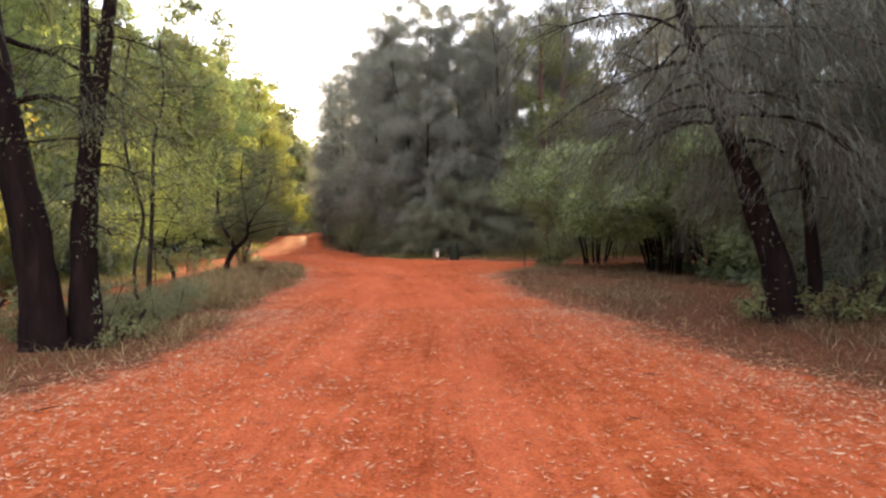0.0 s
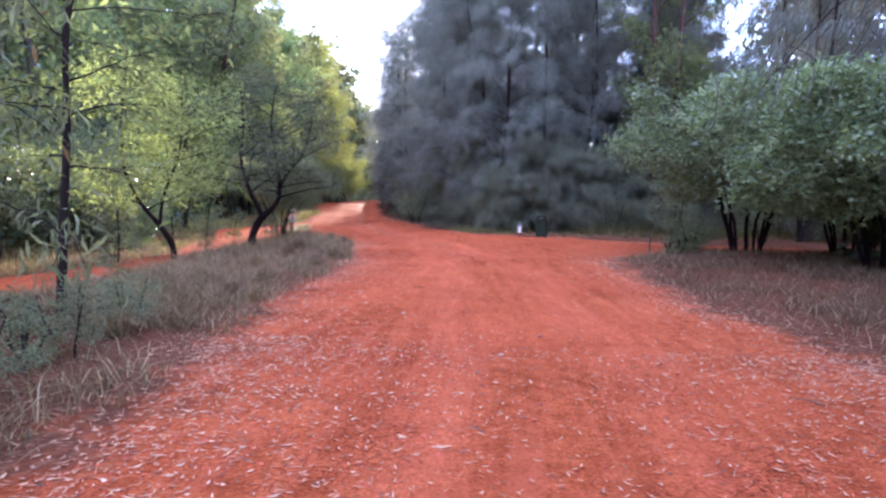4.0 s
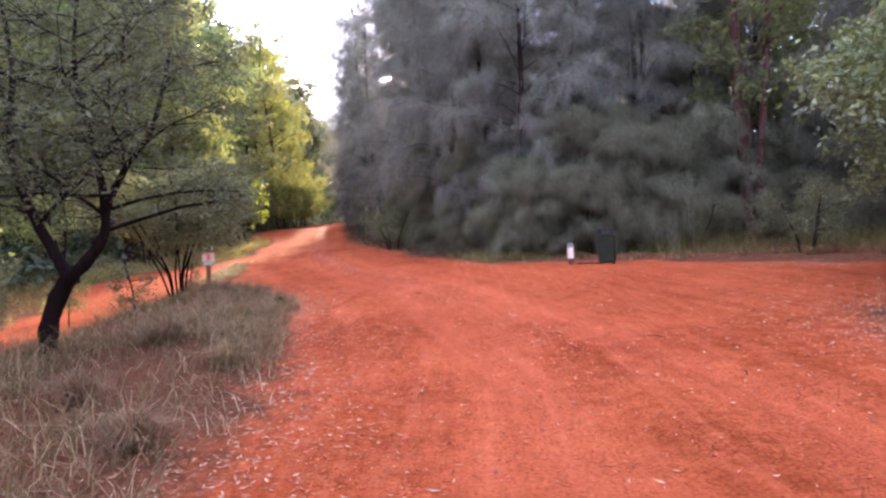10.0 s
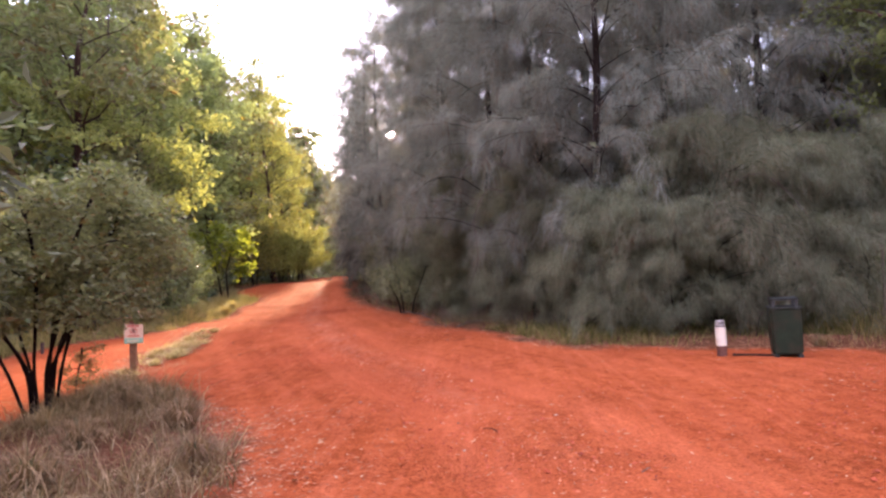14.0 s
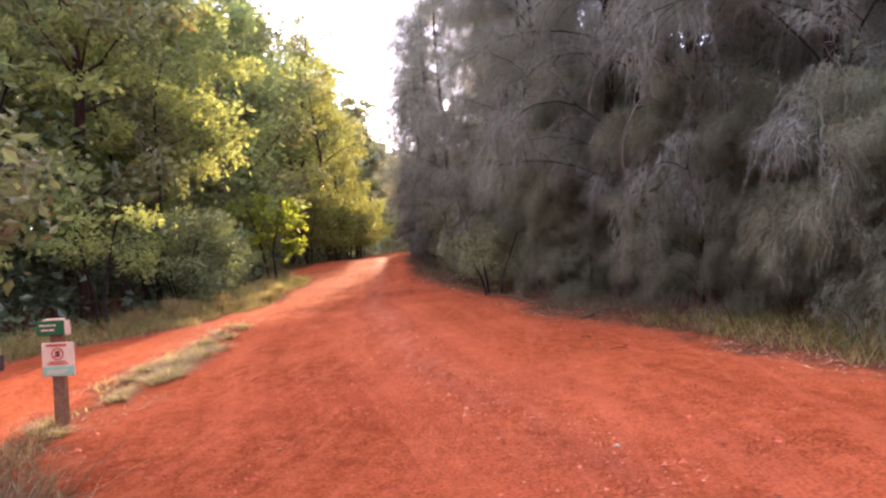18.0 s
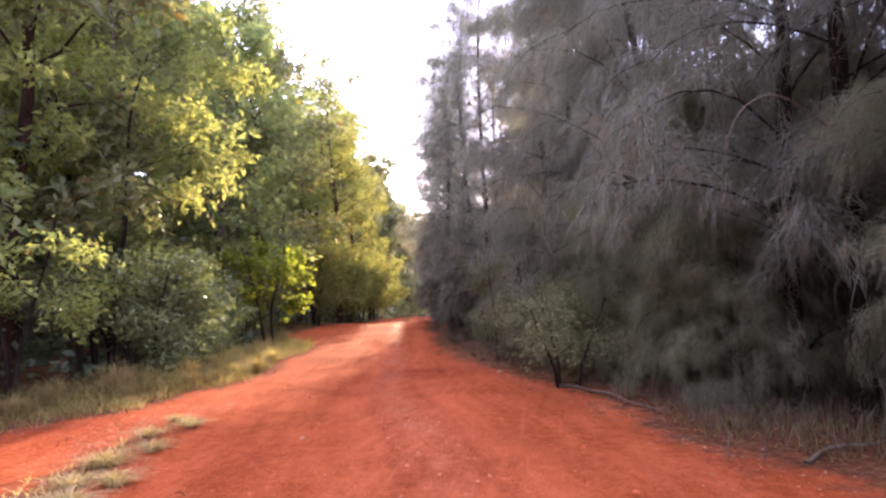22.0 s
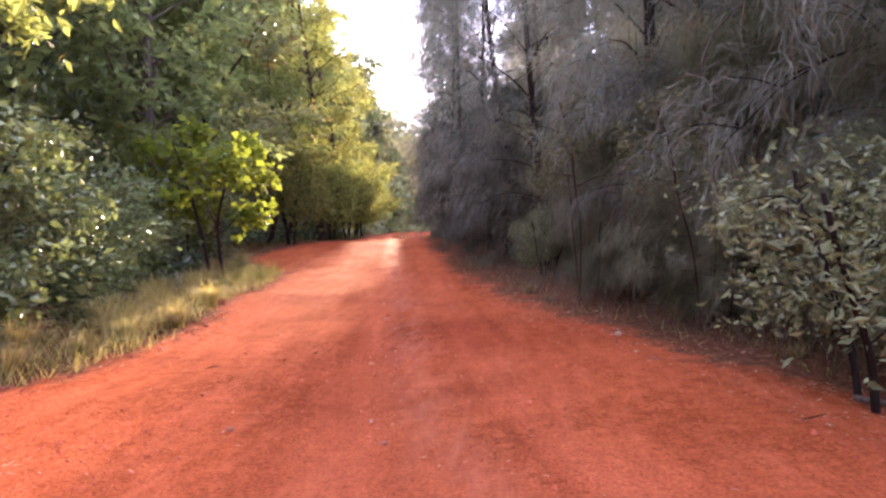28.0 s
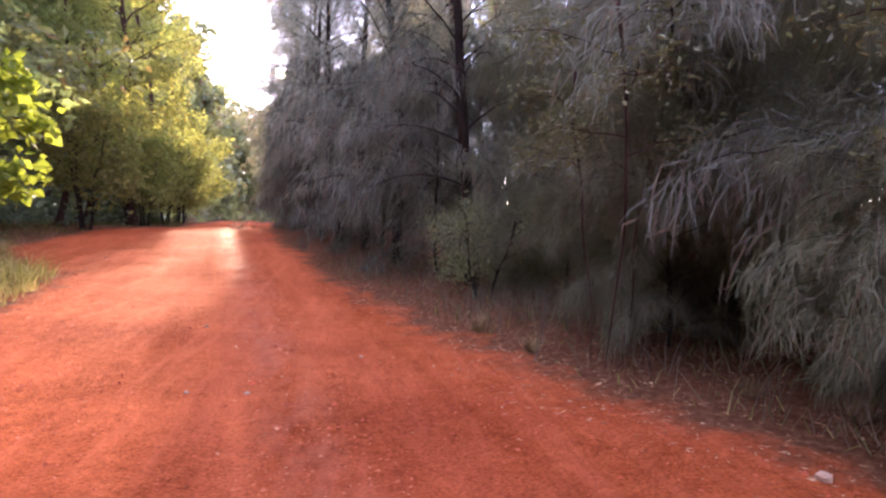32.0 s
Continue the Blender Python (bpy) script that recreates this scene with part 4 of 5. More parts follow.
broad = leafy_tree(24, g3(-19.0, 50.0), 10.2, 3.1, "broadleaf_tree", "broad-leaved tree with drooping sprays of yellowing leaves", "tree", "", BARK_DARK, LEAF_BROAD, 11, 0.19, 0.45, 0.6, 24, 8, 0.5, 0.4, 0.25, 0.14, stems=2, splay=0.08)
stand(broad, [(-21.2, 44.0, 1.0)], 24)
small_broad = leafy_tree(25, g3(-18.3, 46.2), 4.6, 1.9, "broadleaf_tree", "small leaning tree with loose sprays of yellow-green leaves", "tree", "", BARK_DARK, LEAF_BROAD, 9, 0.14, 0.45, 0.5, 16, 6, 0.4, 0.35, 0.2, 0.15, stems=2, splay=0.12)
stand(small_broad, [(-18.2, 39.5, 0.9)], 25)

# the two dark trunks and the slim one at the start
rng = np.random.default_rng(30)
dark_left = thing("casuarina_tree", g3(-5.35, 8.5), "large dark-trunked casuarina leaning over the verge", "tree")
tr = [stem([(0, 0, -0.2), (-0.08, 0, 1.2), (-0.4, 0, 3.0), (-0.75, 0.1, 5.2), (-0.95, 0.2, 8.0), (-0.8, 0.3, 12.0)], 0.31, 0.05)]
sk = skeleton(rng, tr, 18, 0.42, 0.98, 1.9, 0.25, 0.5, 6, 0.9, lambda f: 1 - 0.3 * f, 0.3)
C, D = around(rng, sk[2], sk[3], 15, 0.14)
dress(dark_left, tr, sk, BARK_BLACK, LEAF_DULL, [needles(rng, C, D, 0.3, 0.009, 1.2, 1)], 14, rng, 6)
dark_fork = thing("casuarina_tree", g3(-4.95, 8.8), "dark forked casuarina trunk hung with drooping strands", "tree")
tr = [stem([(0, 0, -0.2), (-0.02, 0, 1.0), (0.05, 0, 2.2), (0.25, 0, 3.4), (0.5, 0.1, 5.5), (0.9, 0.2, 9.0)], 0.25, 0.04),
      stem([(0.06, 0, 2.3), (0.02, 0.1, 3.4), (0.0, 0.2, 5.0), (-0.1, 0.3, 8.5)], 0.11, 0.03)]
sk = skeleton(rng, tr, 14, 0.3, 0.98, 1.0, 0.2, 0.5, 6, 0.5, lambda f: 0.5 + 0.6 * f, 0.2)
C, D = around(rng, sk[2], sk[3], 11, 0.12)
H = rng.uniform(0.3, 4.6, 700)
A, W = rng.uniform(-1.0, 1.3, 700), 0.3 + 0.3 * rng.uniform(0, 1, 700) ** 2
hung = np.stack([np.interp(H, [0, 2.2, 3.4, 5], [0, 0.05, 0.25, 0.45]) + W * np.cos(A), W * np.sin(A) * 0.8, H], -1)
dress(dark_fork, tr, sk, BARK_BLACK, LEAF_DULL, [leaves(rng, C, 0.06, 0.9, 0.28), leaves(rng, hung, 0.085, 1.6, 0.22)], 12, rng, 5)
hanging_gum = leafy_tree(32, g3(-5.0, 10.6), 5.0, 1.1, "sapling", "young gum with long drooping grey-green leaves beside the dark trunks", "tree", "", BARK_DARK, LEAF_PALE, 5, 0.15, 0.16, 1.5, 16, 5, 0.3, 0.3, 0.45, 0.12, 0.03, 0.03, limb_parts=4)
weed = leafy_tree(34, g3(-4.75, 9.7), 0.4, 0.24, "weed", "low leafy weed in the verge under the trees", "weed", "verge weeds", BARK_DARK, LEAF_OLIVE, 6, 0.06, 0.45, 0.3, 10, 3, 0.15, 0.5, 0.1, 0.06, 0.05, 0.01, stems=4, splay=0.4, limb_parts=0, foot=0.03)
stand(weed, [(-5.0, 10.2, 0.9), (-5.2, 11.5, 0.8), (-5.3, 13.1, 0.7), (-5.7, 10.9, 1.0), (-6.0, 12.4, 0.9), (-6.1, 9.4, 1.1), (-6.6, 8.6, 1.2), (-7.2, 9.9, 1.4), (-4.6, 8.9, 0.8), (6.0, 9.7, 1.2), (6.6, 9.9, 1.4), (5.2, 10.4, 1.0), (7.2, 10.4, 1.4), (6.3, 11.6, 1.3), (4.2, 25.2, 1.3), (4.6, 25.6, 1.5), (3.8, 25.1, 1.0)], 34)
slim = leafy_tree(31, g3(-6.2, 13.3), 6.5, 1.3, "sapling", "slim dark sapling with light yellow-green leaves", "tree", "", BARK_DARK, LEAF_LIME, 8, 0.10, 0.35, 0.5, 18, 5, 0.3, 0.3, 0.2, 0.2, 0.02, 0.06)

# leaning dark trunk and its neighbours on the other verge
lean_r = thing("casuarina_tree", g3(5.6, 10.3), "dark casuarina trunk leaning over the track with fine foliage", "tree")
tr = [stem([(0, 0, -0.2), (-0.25, 0, 1.0), (-0.75, 0.1, 2.6), (-1.25, 0.2, 4.0), (-1.7, 0.3, 5.6), (-2.1, 0.4, 9.0)], 0.30, 0.05),
      stem([(0.75, 0.5, -0.2), (0.7, 0.5, 0.8), (0.55, 0.5, 2.4), (0.4, 0.6, 5.0), (0.5, 0.6, 9.5)], 0.15, 0.04)]
sk = skeleton(rng, tr, 26, 0.45, 0.98, 2.6, 0.2, 0.4, 7, 1.2, lambda f: 0.7 + 0.4 * f, 0.3)
C, D = around(rng, sk[2], sk[3], 30, 0.18)
C2, D2 = around(rng, tr[0][0][3:16], unit(np.gradient(tr[0][0], axis=0))[3:16], 34, 0.24)
dress(lean_r, tr, sk, BARK_BLACK, NEEDLE_SHADED, [needles(rng, C, D, 0.36, 0.014, 1.0, 1), leaves(rng, C2, 0.07, 0.8, 0.35)], 12, rng, 6)
side_c = casuarina(33, g3(9.3, 9.6), 10.0, 2.5, 9, 0.6, 0.035, 44, 7, 0.04, NEEDLE_SHADED, segs=1)
stand(side_c, [(7.9, 11.9, 0.62), (8.6, 7.4, 0.75), (10.2, 14.0, 1.0), (11.5, 17.5, 1.1), (8.5, 3.2, 1.0), (12, -3, 1.1), (-9.5, -2.5, 1.1), (13.5, 24.0, 1.0), (14, 9, 1.2)], 33)

# the two wide bushes at the corner of the branch track
bush_a = leafy_tree(40, g3(6.2, 26.0), 4.6, 1.8, "bush", "wide green bush on many dark stems at the junction", "bush", "corner bushes", BARK_BLACK, LEAF_GREEN, 17, 0.12, 0.5, 0.35, 90, 8, 0.36, 0.4, 0.2, 0.16, 0.05, 0.12, stems=10, splay=0.34, limb_parts=8)
stand(bush_a, [(7.1, 20.4, 0.98), (10.4, 23.2, 1.1), (10.8, 18.2, 1.1), (8.4, 24.6, 0.95), (9.0, 21.2, 0.95)], 40)

# crooked tree, leaning tree and the shrub by the sign on the grassy island
rng = np.random.default_rng(41)
crooked = thing("crooked_tree", g3(-8.15, 23.9), "crooked dark small tree with a wide olive crown", "tree")
tr = [stem([(0, 0, -0.2), (0.05, 0, 0.35), (0.22, 0, 0.75), (0.4, 0, 0.98)], 0.12, 0.095),
      stem([(0.36, 0, 0.92), (0.2, 0, 1.25), (-0.1, 0.1, 1.75), (-0.3, 0.1, 2.5), (-0.25, 0.2, 3.6), (-0.35, 0.2, 4.7)], 0.085, 0.02),
      stem([(0.38, 0, 0.95), (0.62, 0, 1.15), (0.82, 0.05, 1.45), (0.84, 0.1, 1.75), (1.1, 0.1, 2.2), (1.5, 0.1, 2.7), (1.75, 0.2, 3.6)], 0.09, 0.02),
      stem([(0.84, 0.1, 1.75), (0.7, 0.2, 2.5), (0.6, 0.1, 3.5), (0.7, 0.2, 4.6)], 0.055, 0.015)]
sk = skeleton(rng, tr[1:], 12, 0.3, 0.98, 1.75, 0.35, 0.1, 9, 0.75, lambda f: 0.9 + 0.3 * math.sin(3 * f), 0.5)
sk = gather(sk, 2.2, 0.7)
C, D = around(rng, sk[2], sk[3], 13, 0.16)
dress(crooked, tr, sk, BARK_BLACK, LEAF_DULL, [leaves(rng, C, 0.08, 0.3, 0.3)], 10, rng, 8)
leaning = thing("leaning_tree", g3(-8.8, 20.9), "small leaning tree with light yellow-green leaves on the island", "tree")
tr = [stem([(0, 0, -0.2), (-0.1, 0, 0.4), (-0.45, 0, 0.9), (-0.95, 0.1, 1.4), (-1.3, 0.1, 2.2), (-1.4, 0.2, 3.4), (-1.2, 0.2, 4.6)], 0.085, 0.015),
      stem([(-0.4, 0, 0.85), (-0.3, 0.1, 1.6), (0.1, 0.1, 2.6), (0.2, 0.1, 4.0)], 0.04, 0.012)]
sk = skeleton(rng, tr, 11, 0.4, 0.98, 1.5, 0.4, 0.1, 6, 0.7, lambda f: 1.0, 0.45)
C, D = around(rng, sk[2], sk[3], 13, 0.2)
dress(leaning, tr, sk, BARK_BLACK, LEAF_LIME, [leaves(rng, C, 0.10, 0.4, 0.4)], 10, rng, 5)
sign_shrub = leafy_tree(43, g3(-9.75, 30.9), 3.2, 0.75, "shrub", "olive green twiggy shrub in dry grass beside the sign", "shrub", "", BARK_BLACK, LEAF_OLIVE, 18, 0.075, 0.5, 0.25, 70, 7, 0.45, 0.45, 0.1, 0.13, 0.1, 0.055, stems=10, splay=0.42, limb_parts=6, foot=0.035)
small_stems = leafy_tree(44, g3(-10.3, 25.5), 1.5, 0.4, "sapling", "thin upright weed stalk with a few leaves", "sapling", "saplings on the verge", BARK_DARK, LEAF_OLIVE, 8, 0.07, 0.4, 0.5, 9, 3, 0.25, 0.4, 0.2, 0.08, 0.12, 0.011, limb_parts=0)
stand(small_stems, [(-9.6, 22.3, 0.8), (-8.9, 22.6, 0.6), (-10.3, 27.6, 0.9), (-8.6, 26.9, 0.8), (-7.4, 16.4, 0.9), (4.3, 25.9, 0.8), (4.0, 25.6, 0.6), (-9.9, 31.8, 0.6)], 44)
tall_hedge = leafy_tree(46, g3(-8.35, 53.3), 3.5, 0.8, "shrub", "tall thin shrub with small shiny leaves among the casuarinas", "shrub", "straggly shrubs", BARK_RED, LEAF_SHINY, 11, 0.07, 0.4, 0.3, 20, 5, 0.55, 0.4, 0.1, 0.12, stems=3, splay=0.2, limb_parts=3, r0=0.008)
stand(tall_hedge, [(-6.95, 50.3, 0.85)], 46)
# leafy shrubs caught among the casuarinas
hedge = leafy_tree(45, g3(-6.6, 46.9), 1.9, 0.8, "shrub", "pale-leaved straggly shrub among the casuarinas", "shrub", "straggly shrubs", BARK_DARK, LEAF_SHINY, 15, 0.075, 0.45, 0.3, 18, 4, 0.2, 0.5, 0.1, 0.18, stems=3, splay=0.25, limb_parts=0)
stand(hedge, [ (3.9, 35.8, 0.8), (8.5, 31.0, 1.0), (-8.8, 57.6, 0.8), (5.9, 33.2, 0.9), (4.6, 25.6, 0.55), (-4.75, 10.4, 0.32), (-5.4, 9.9, 0.45), (-5.0, 11.8, 0.35), (-5.1, 12.9, 0.3)], 45)


def undergrowth(seed, n, region, tall, size, mat, keep, label):
    """Low tangled leaves that close the wood between the trunks."""
    r = np.random.default_rng(seed)
    X, Y = scatter_plain(r, n, region, keep)
    H = tall * np.clip(0.55 + 0.3 * rolling(X * 1.5, Y * 1.5, 1, 14), 0.15, 1.3)
    Z = ground_height(X, Y) + H * r.uniform(0, 1, len(X))
    V, F = leaves(r, np.stack([X, Y, Z], -1), size, 0.2, 0.6)
    tagged(mesh_object("undergrowth", V, [F], mat), label, "undergrowth", kind="stuff")


def scatter_plain(r, n, region, keep):
    x0, y0, x1, y1 = region
    X, Y = r.uniform(x0, x1, n), r.uniform(y0, y1, n)
    ok = keep(X, Y) & (track_depth(X, Y) < -2.0)
    return X[ok], Y[ok]


undergrowth(80, 46000, (-34, -5, -11, 95), 5.6, 0.34, LEAF_DARK, lambda X, Y: X < np.where(Y < 35, -14.5, -18.5 - np.clip(Y - 60, 0, 40) * 0.15), "dark tangled undergrowth inside the wood")
undergrowth(81, 36000, (-16, 36, 26, 120), 3.2, 0.2, LEAF_DULL, lambda X, Y: X > -3.5 - (Y - 48) * 0.2, "dark undergrowth behind the casuarina wall")
undergrowth(82, 12000, (6.5, -6, 26, 25), 2.4, 0.26, LEAF_DARK, lambda X, Y: X > 7.6, "dark undergrowth behind the corner bushes")
undergrowth(84, 17000, (-80, -5, -31, 100), 11.0, 1.0, LEAF_DARK, lambda X, Y: X < -33, "deep shade of the wood away from the track")
undergrowth(85, 7000, (-75, 188, 0, 222), 12.0, 1.7, LEAF_OLIVE, lambda X, Y: X < 99, "distant trees and scrub behind the bend of the track")
undergrowth(83, 15000, (-80, 98, 14, 225), 9.0, 1.3, LEAF_OLIVE, lambda X, Y: X < 99, "distant undergrowth round the bend of the track")


# ---- grass, litter, sticks ----
def blades(rng, X, Y, tall, width=0.011):
    n = len(X)
    Z = ground_height(X, Y)
    H = (tall * rng.uniform(0.45, 1.25, n))[:, None]
    a = rng.uniform(0, 6.28, n)
    side = np.stack([np.cos(a), np.sin(a), np.zeros(n)], -1) * width * 0.5
    out = rng.normal(size=(n, 3)) * np.array([0.7, 0.7, 0.1])
    base = np.stack([X, Y, Z - 0.02], -1)
    mid = base + np.array([0, 0, 0.52]) * H + out * H * 0.4
    tip = mid + (np.array([0, 0, 0.16]) + out * 0.9) * H
    V = np.stack([base - side, base + side, mid + side * 0.8, mid - side * 0.8, tip], 1).reshape(-1, 3)
    b = np.arange(n)[:, None] * 5
    return V, [b + np.array([[0, 1, 2, 3]]), b + np.array([[3, 2, 4]])]


def scatter(rng, n, region, keep):
    """Random points of a rectangle, clumped, where keep(depth, X, Y) holds."""
    x0, y0, x1, y1 = region
    X, Y = rng.uniform(x0, x1, n), rng.uniform(y0, y1, n)
    d = track_depth(X, Y)
    ok = keep(d, X, Y, rng.uniform(0, 1, n))
    return X[ok], Y[ok]


def grass_patch(seed, n, region, tall, mat, keep, label, width=0.011):
    r = np.random.default_rng(seed)
    X, Y = scatter(r, n, region, keep)
    V, F = blades(r, X, Y, tall, width)
    tagged(mesh_object("grass", V, F, mat), label, "grass", kind="stuff")


def clump(X, Y, f=1.0):
    return np.clip(0.6 + 0.3 * rolling(X * 2.2 * f, Y * 2.2 * f, 5, 20), 0.22, 1)


def island(d, X, Y):
    return (d < 0.05) & (X < -3.0) & (X > -11.2)


grass_patch(50, 80000, (-11, 13, -3.2, 35), 0.30, GRASS_DULL, lambda d, X, Y, u: island(d, X, Y) & (u < clump(X, Y) * np.clip(-d * 2.5 + 0.3, 0.1, 1)), "dry grey-brown grass on the island between the tracks")
grass_patch(51, 30000, (-11, 14, -3.5, 34.5), 0.55, GRASS_DRY, lambda d, X, Y, u: island(d, X, Y) & (u < clump(X, Y) - 0.45), "taller straw-coloured tufts on the grassy island", 0.009)
grass_patch(52, 26000, (-14, -2, -3, 14), 0.25, GRASS_DULL, lambda d, X, Y, u: (d < -0.15) & (u < clump(X, Y)), "sparse dry grass under the dark trunks")
grass_patch(53, 90000, (1.5, 2, 11, 27.5), 0.26, GRASS_DULL, lambda d, X, Y, u: (d < -0.25) & (u < clump(X, Y) * 0.85 * np.clip(0.35 - d * 0.6, 0, 1)), "sparse dry grass under the corner bushes")
grass_patch(54, 30000, (-26, 18, -10.4, 44), 0.35, GRASS_GREEN, lambda d, X, Y, u: (d < 0.0) & (X < -11.0 - (Y < 24) * -1.2) & ((Y < 34) | (X < -14.2)) & (u < clump(X, Y)), "green grass in front of the wood")
grass_patch(55, 17000, (-21, 38, -14.6, 62), 0.48, GRASS_GREEN, lambda d, X, Y, u: (d < -0.1) & (u < (clump(X, Y) + 0.1) * np.clip(1.4 + d * 0.25, 0, 1)), "long green grass along the sunny edge of the track")
grass_patch(56, 15000, (-18.5, 40, -14.6, 62), 0.34, GRASS_GOLD, lambda d, X, Y, u: (d < 0.0) & (d > -1.4) & (u < (clump(X, Y, 0.8) - 0.15) * 1.2), "golden sunlit grass tufts along the edge of the track")
grass_patch(57, 9000, (-6, 32.5, 11, 38.5), 0.3, GRASS_DRY, lambda d, X, Y, u: (d < -0.15) & (u < clump(X, Y) * np.clip((X + 9) / 9, 0.3, 1)), "dry weeds at the foot of the casuarinas behind the junction", 0.007)
grass_patch(58, 26000, (-13, 34, -2, 64), 0.26, GRASS_GREEN, lambda d, X, Y, u: (d < -0.35) & (X > -13 + (62 - Y) * 0.1) & (u < clump(X, Y) * 0.6), "patchy grass under the casuarina wall")
grass_patch(59, 6000, (-14, 35, -10.5, 45), 0.14, GRASS_STRAW, lambda d, X, Y, u: (d < 0.02) & (X > -13.6) & (u < clump(X, Y)), "thin strip of short dry grass between two wheel tracks")
grass_patch(60, 14000, (-30, 58, -17, 92), 0.4, GRASS_GREEN, lambda d, X, Y, u: (d < -0.2) & (u < clump(X, Y) * 0.8), "grass round the red clearing", 0.016)


grass_patch(62, 9000, (-7.5, 9.3, -3.8, 16.5), 0.40, GRASS_DULL, lambda d, X, Y, u: (d < -0.35) & (u < clump(X, Y) - 0.32), "weedy green growth behind the dark trunks")
grass_patch(63, 9000, (2.2, 33.0, 12, 39), 0.75, GRASS_GREEN, lambda d, X, Y, u: (d < -0.6) & (u < clump(X, Y) - 0.1), "tall pale green grass round the twin-stemmed tree", 0.009)
grass_patch(64, 18000, (-19.5, 38, -14.8, 66), 0.75, GRASS_GOLD, lambda d, X, Y, u: (d < -0.3) & (d > -2.6) & (u < clump(X, Y, 0.6) - 0.25), "tall seeding grass along the sunny verge", 0.007)


grass_patch(65, 9000, (-4.5, 34.2, 2.5, 39.5), 0.32, GRASS_GREEN, lambda d, X, Y, u: (d < -0.2) & (u < clump(X, Y)), "green grass under the casuarinas at the corner of the junction", 0.009)


def grass_tuft(seed, at, mat, n, tall, spread, label, width=0.009):
    """A radial clump of arching blades on its own root."""
    r = np.random.default_rng(seed)
    ob = thing("grass_tuft", at, label, "grass tuft", "grass tufts")
    a, lean = r.uniform(0, 6.28, n), r.uniform(0.05, 1.0, n) ** 0.7 * spread
    root = np.stack([np.cos(a), np.sin(a), np.zeros(n)], -1) * (r.uniform(0, 1, n) * 0.09)[:, None] - np.array([0, 0, 0.03])
    out = np.stack([np.cos(a), np.sin(a), np.zeros(n)], -1) * lean[:, None] + r.normal(size=(n, 3)) * 0.05
    H = tall * r.uniform(0.5, 1.15, n)[:, None]
    side = np.stack([-np.sin(a), np.cos(a), np.zeros(n)], -1) * width * 0.5
    mid = root + out * 0.35 * H + np.array([0, 0, 0.62]) * H
    tip = root + out * 1.0 * H + np.array([0, 0, 1.0]) * H * (1 - 0.55 * lean[:, None] / spread)
    V = np.stack([root - side, root + side, mid + side, mid - side, tip], 1).reshape(-1, 3)
    b = np.arange(n)[:, None] * 5
    mesh_object("blade_mass", V, [b + np.array([[0, 1, 2, 3]]), b + np.array([[3, 2, 4]])], mat, ob)["kind"] = "stuff"
    return ob


gold = grass_tuft(90, g3(-15.7, 48.6), GRASS_GOLD, 460, 0.55, 1.4, "golden arching grass tuft at the sunny track edge", 0.007)
stand(gold, [(-16.3, 54.9, 1.2), (-16.0, 51.4, 1.0), (-18.1, 58.3, 1.3), (-15.9, 46.4, 0.9), (-17.5, 56.6, 0.9), (-16.8, 44.6, 1.0), (-15.7, 50.0, 0.8), (-17.0, 53.2, 0.9), (-16.6, 48.0, 1.1), (-18.9, 61.3, 1.0), (-17.2, 42.8, 0.9), (-16.2, 49.3, 1.5), (-16.6, 52.0, 1.6), (-17.3, 54.4, 1.4), (-16.4, 46.9, 1.4), (-17.4, 50.6, 1.7), (-17.9, 57.2, 1.5), (-18.6, 59.8, 1.6), (-16.9, 45.6, 1.3), (-15.8, 52.6, 1.1), (-17.0, 47.7, 1.6), (-19.3, 63.0, 1.3), (-18.2, 55.9, 1.7), (-15.9, 47.6, 0.7)], 90)
short = grass_tuft(91, g3(-11.2, 38.0), GRASS_STRAW, 320, 0.21, 2.4, "short dry grass tuft between the wheel tracks")
stand(short, [(-11.3, 38.4, 1.3), (-11.0, 37.5, 1.2), (-11.4, 39.2, 1.1), (-11.6, 37.4, 0.8), (-12.2, 40.8, 1.2), (-12.7, 42.4, 0.9), (-11.1, 36.6, 0.7), (-11.9, 39.9, 0.9), (-13.1, 43.8, 0.8), (-11.6, 38.7, 1.2), (-11.5, 40.0, 1.0), (-12.1, 41.6, 1.0), (-11.0, 37.1, 1.0), (-12.5, 43.2, 1.0), (-10.9, 36.1, 0.8), (-11.8, 38.1, 0.9), (-10.75, 34.6, 0.7), (-10.95, 34.9, 0.6), (-10.4, 34.4, 0.6)], 91)
dry = grass_tuft(92, g3(-6.8, 26.6), GRASS_DRY, 380, 0.42, 1.1, "tangled dry grass tuft on the grassy island")
stand(dry, [(-6.6, 28.3, 1.0), (-7.4, 29.8, 1.1), (-8.6, 30.9, 0.9), (-7.6, 27.6, 1.2), (-9.4, 31.9, 0.8), (-6.2, 25.2, 0.9), (-5.6, 23.2, 1.0), (-6.9, 24.4, 1.1), (-5.3, 20.6, 0.9), (-6.3, 21.6, 1.0), (-5.2, 17.4, 1.0), (-6.0, 18.9, 0.9), (-4.9, 15.2, 0.9), (-5.9, 16.0, 1.1), (-8.0, 28.9, 1.0), (-8.8, 29.6, 0.9), (-9.6, 31.0, 0.9), (-5.0, 12.6, 0.9), (-6.3, 13.6, 0.8)], 92)
verge = grass_tuft(93, g3(-7.2, 51.2), GRASS_DRY, 150, 0.3, 1.1, "straggly dead grass clump at the foot of the trees", 0.005)
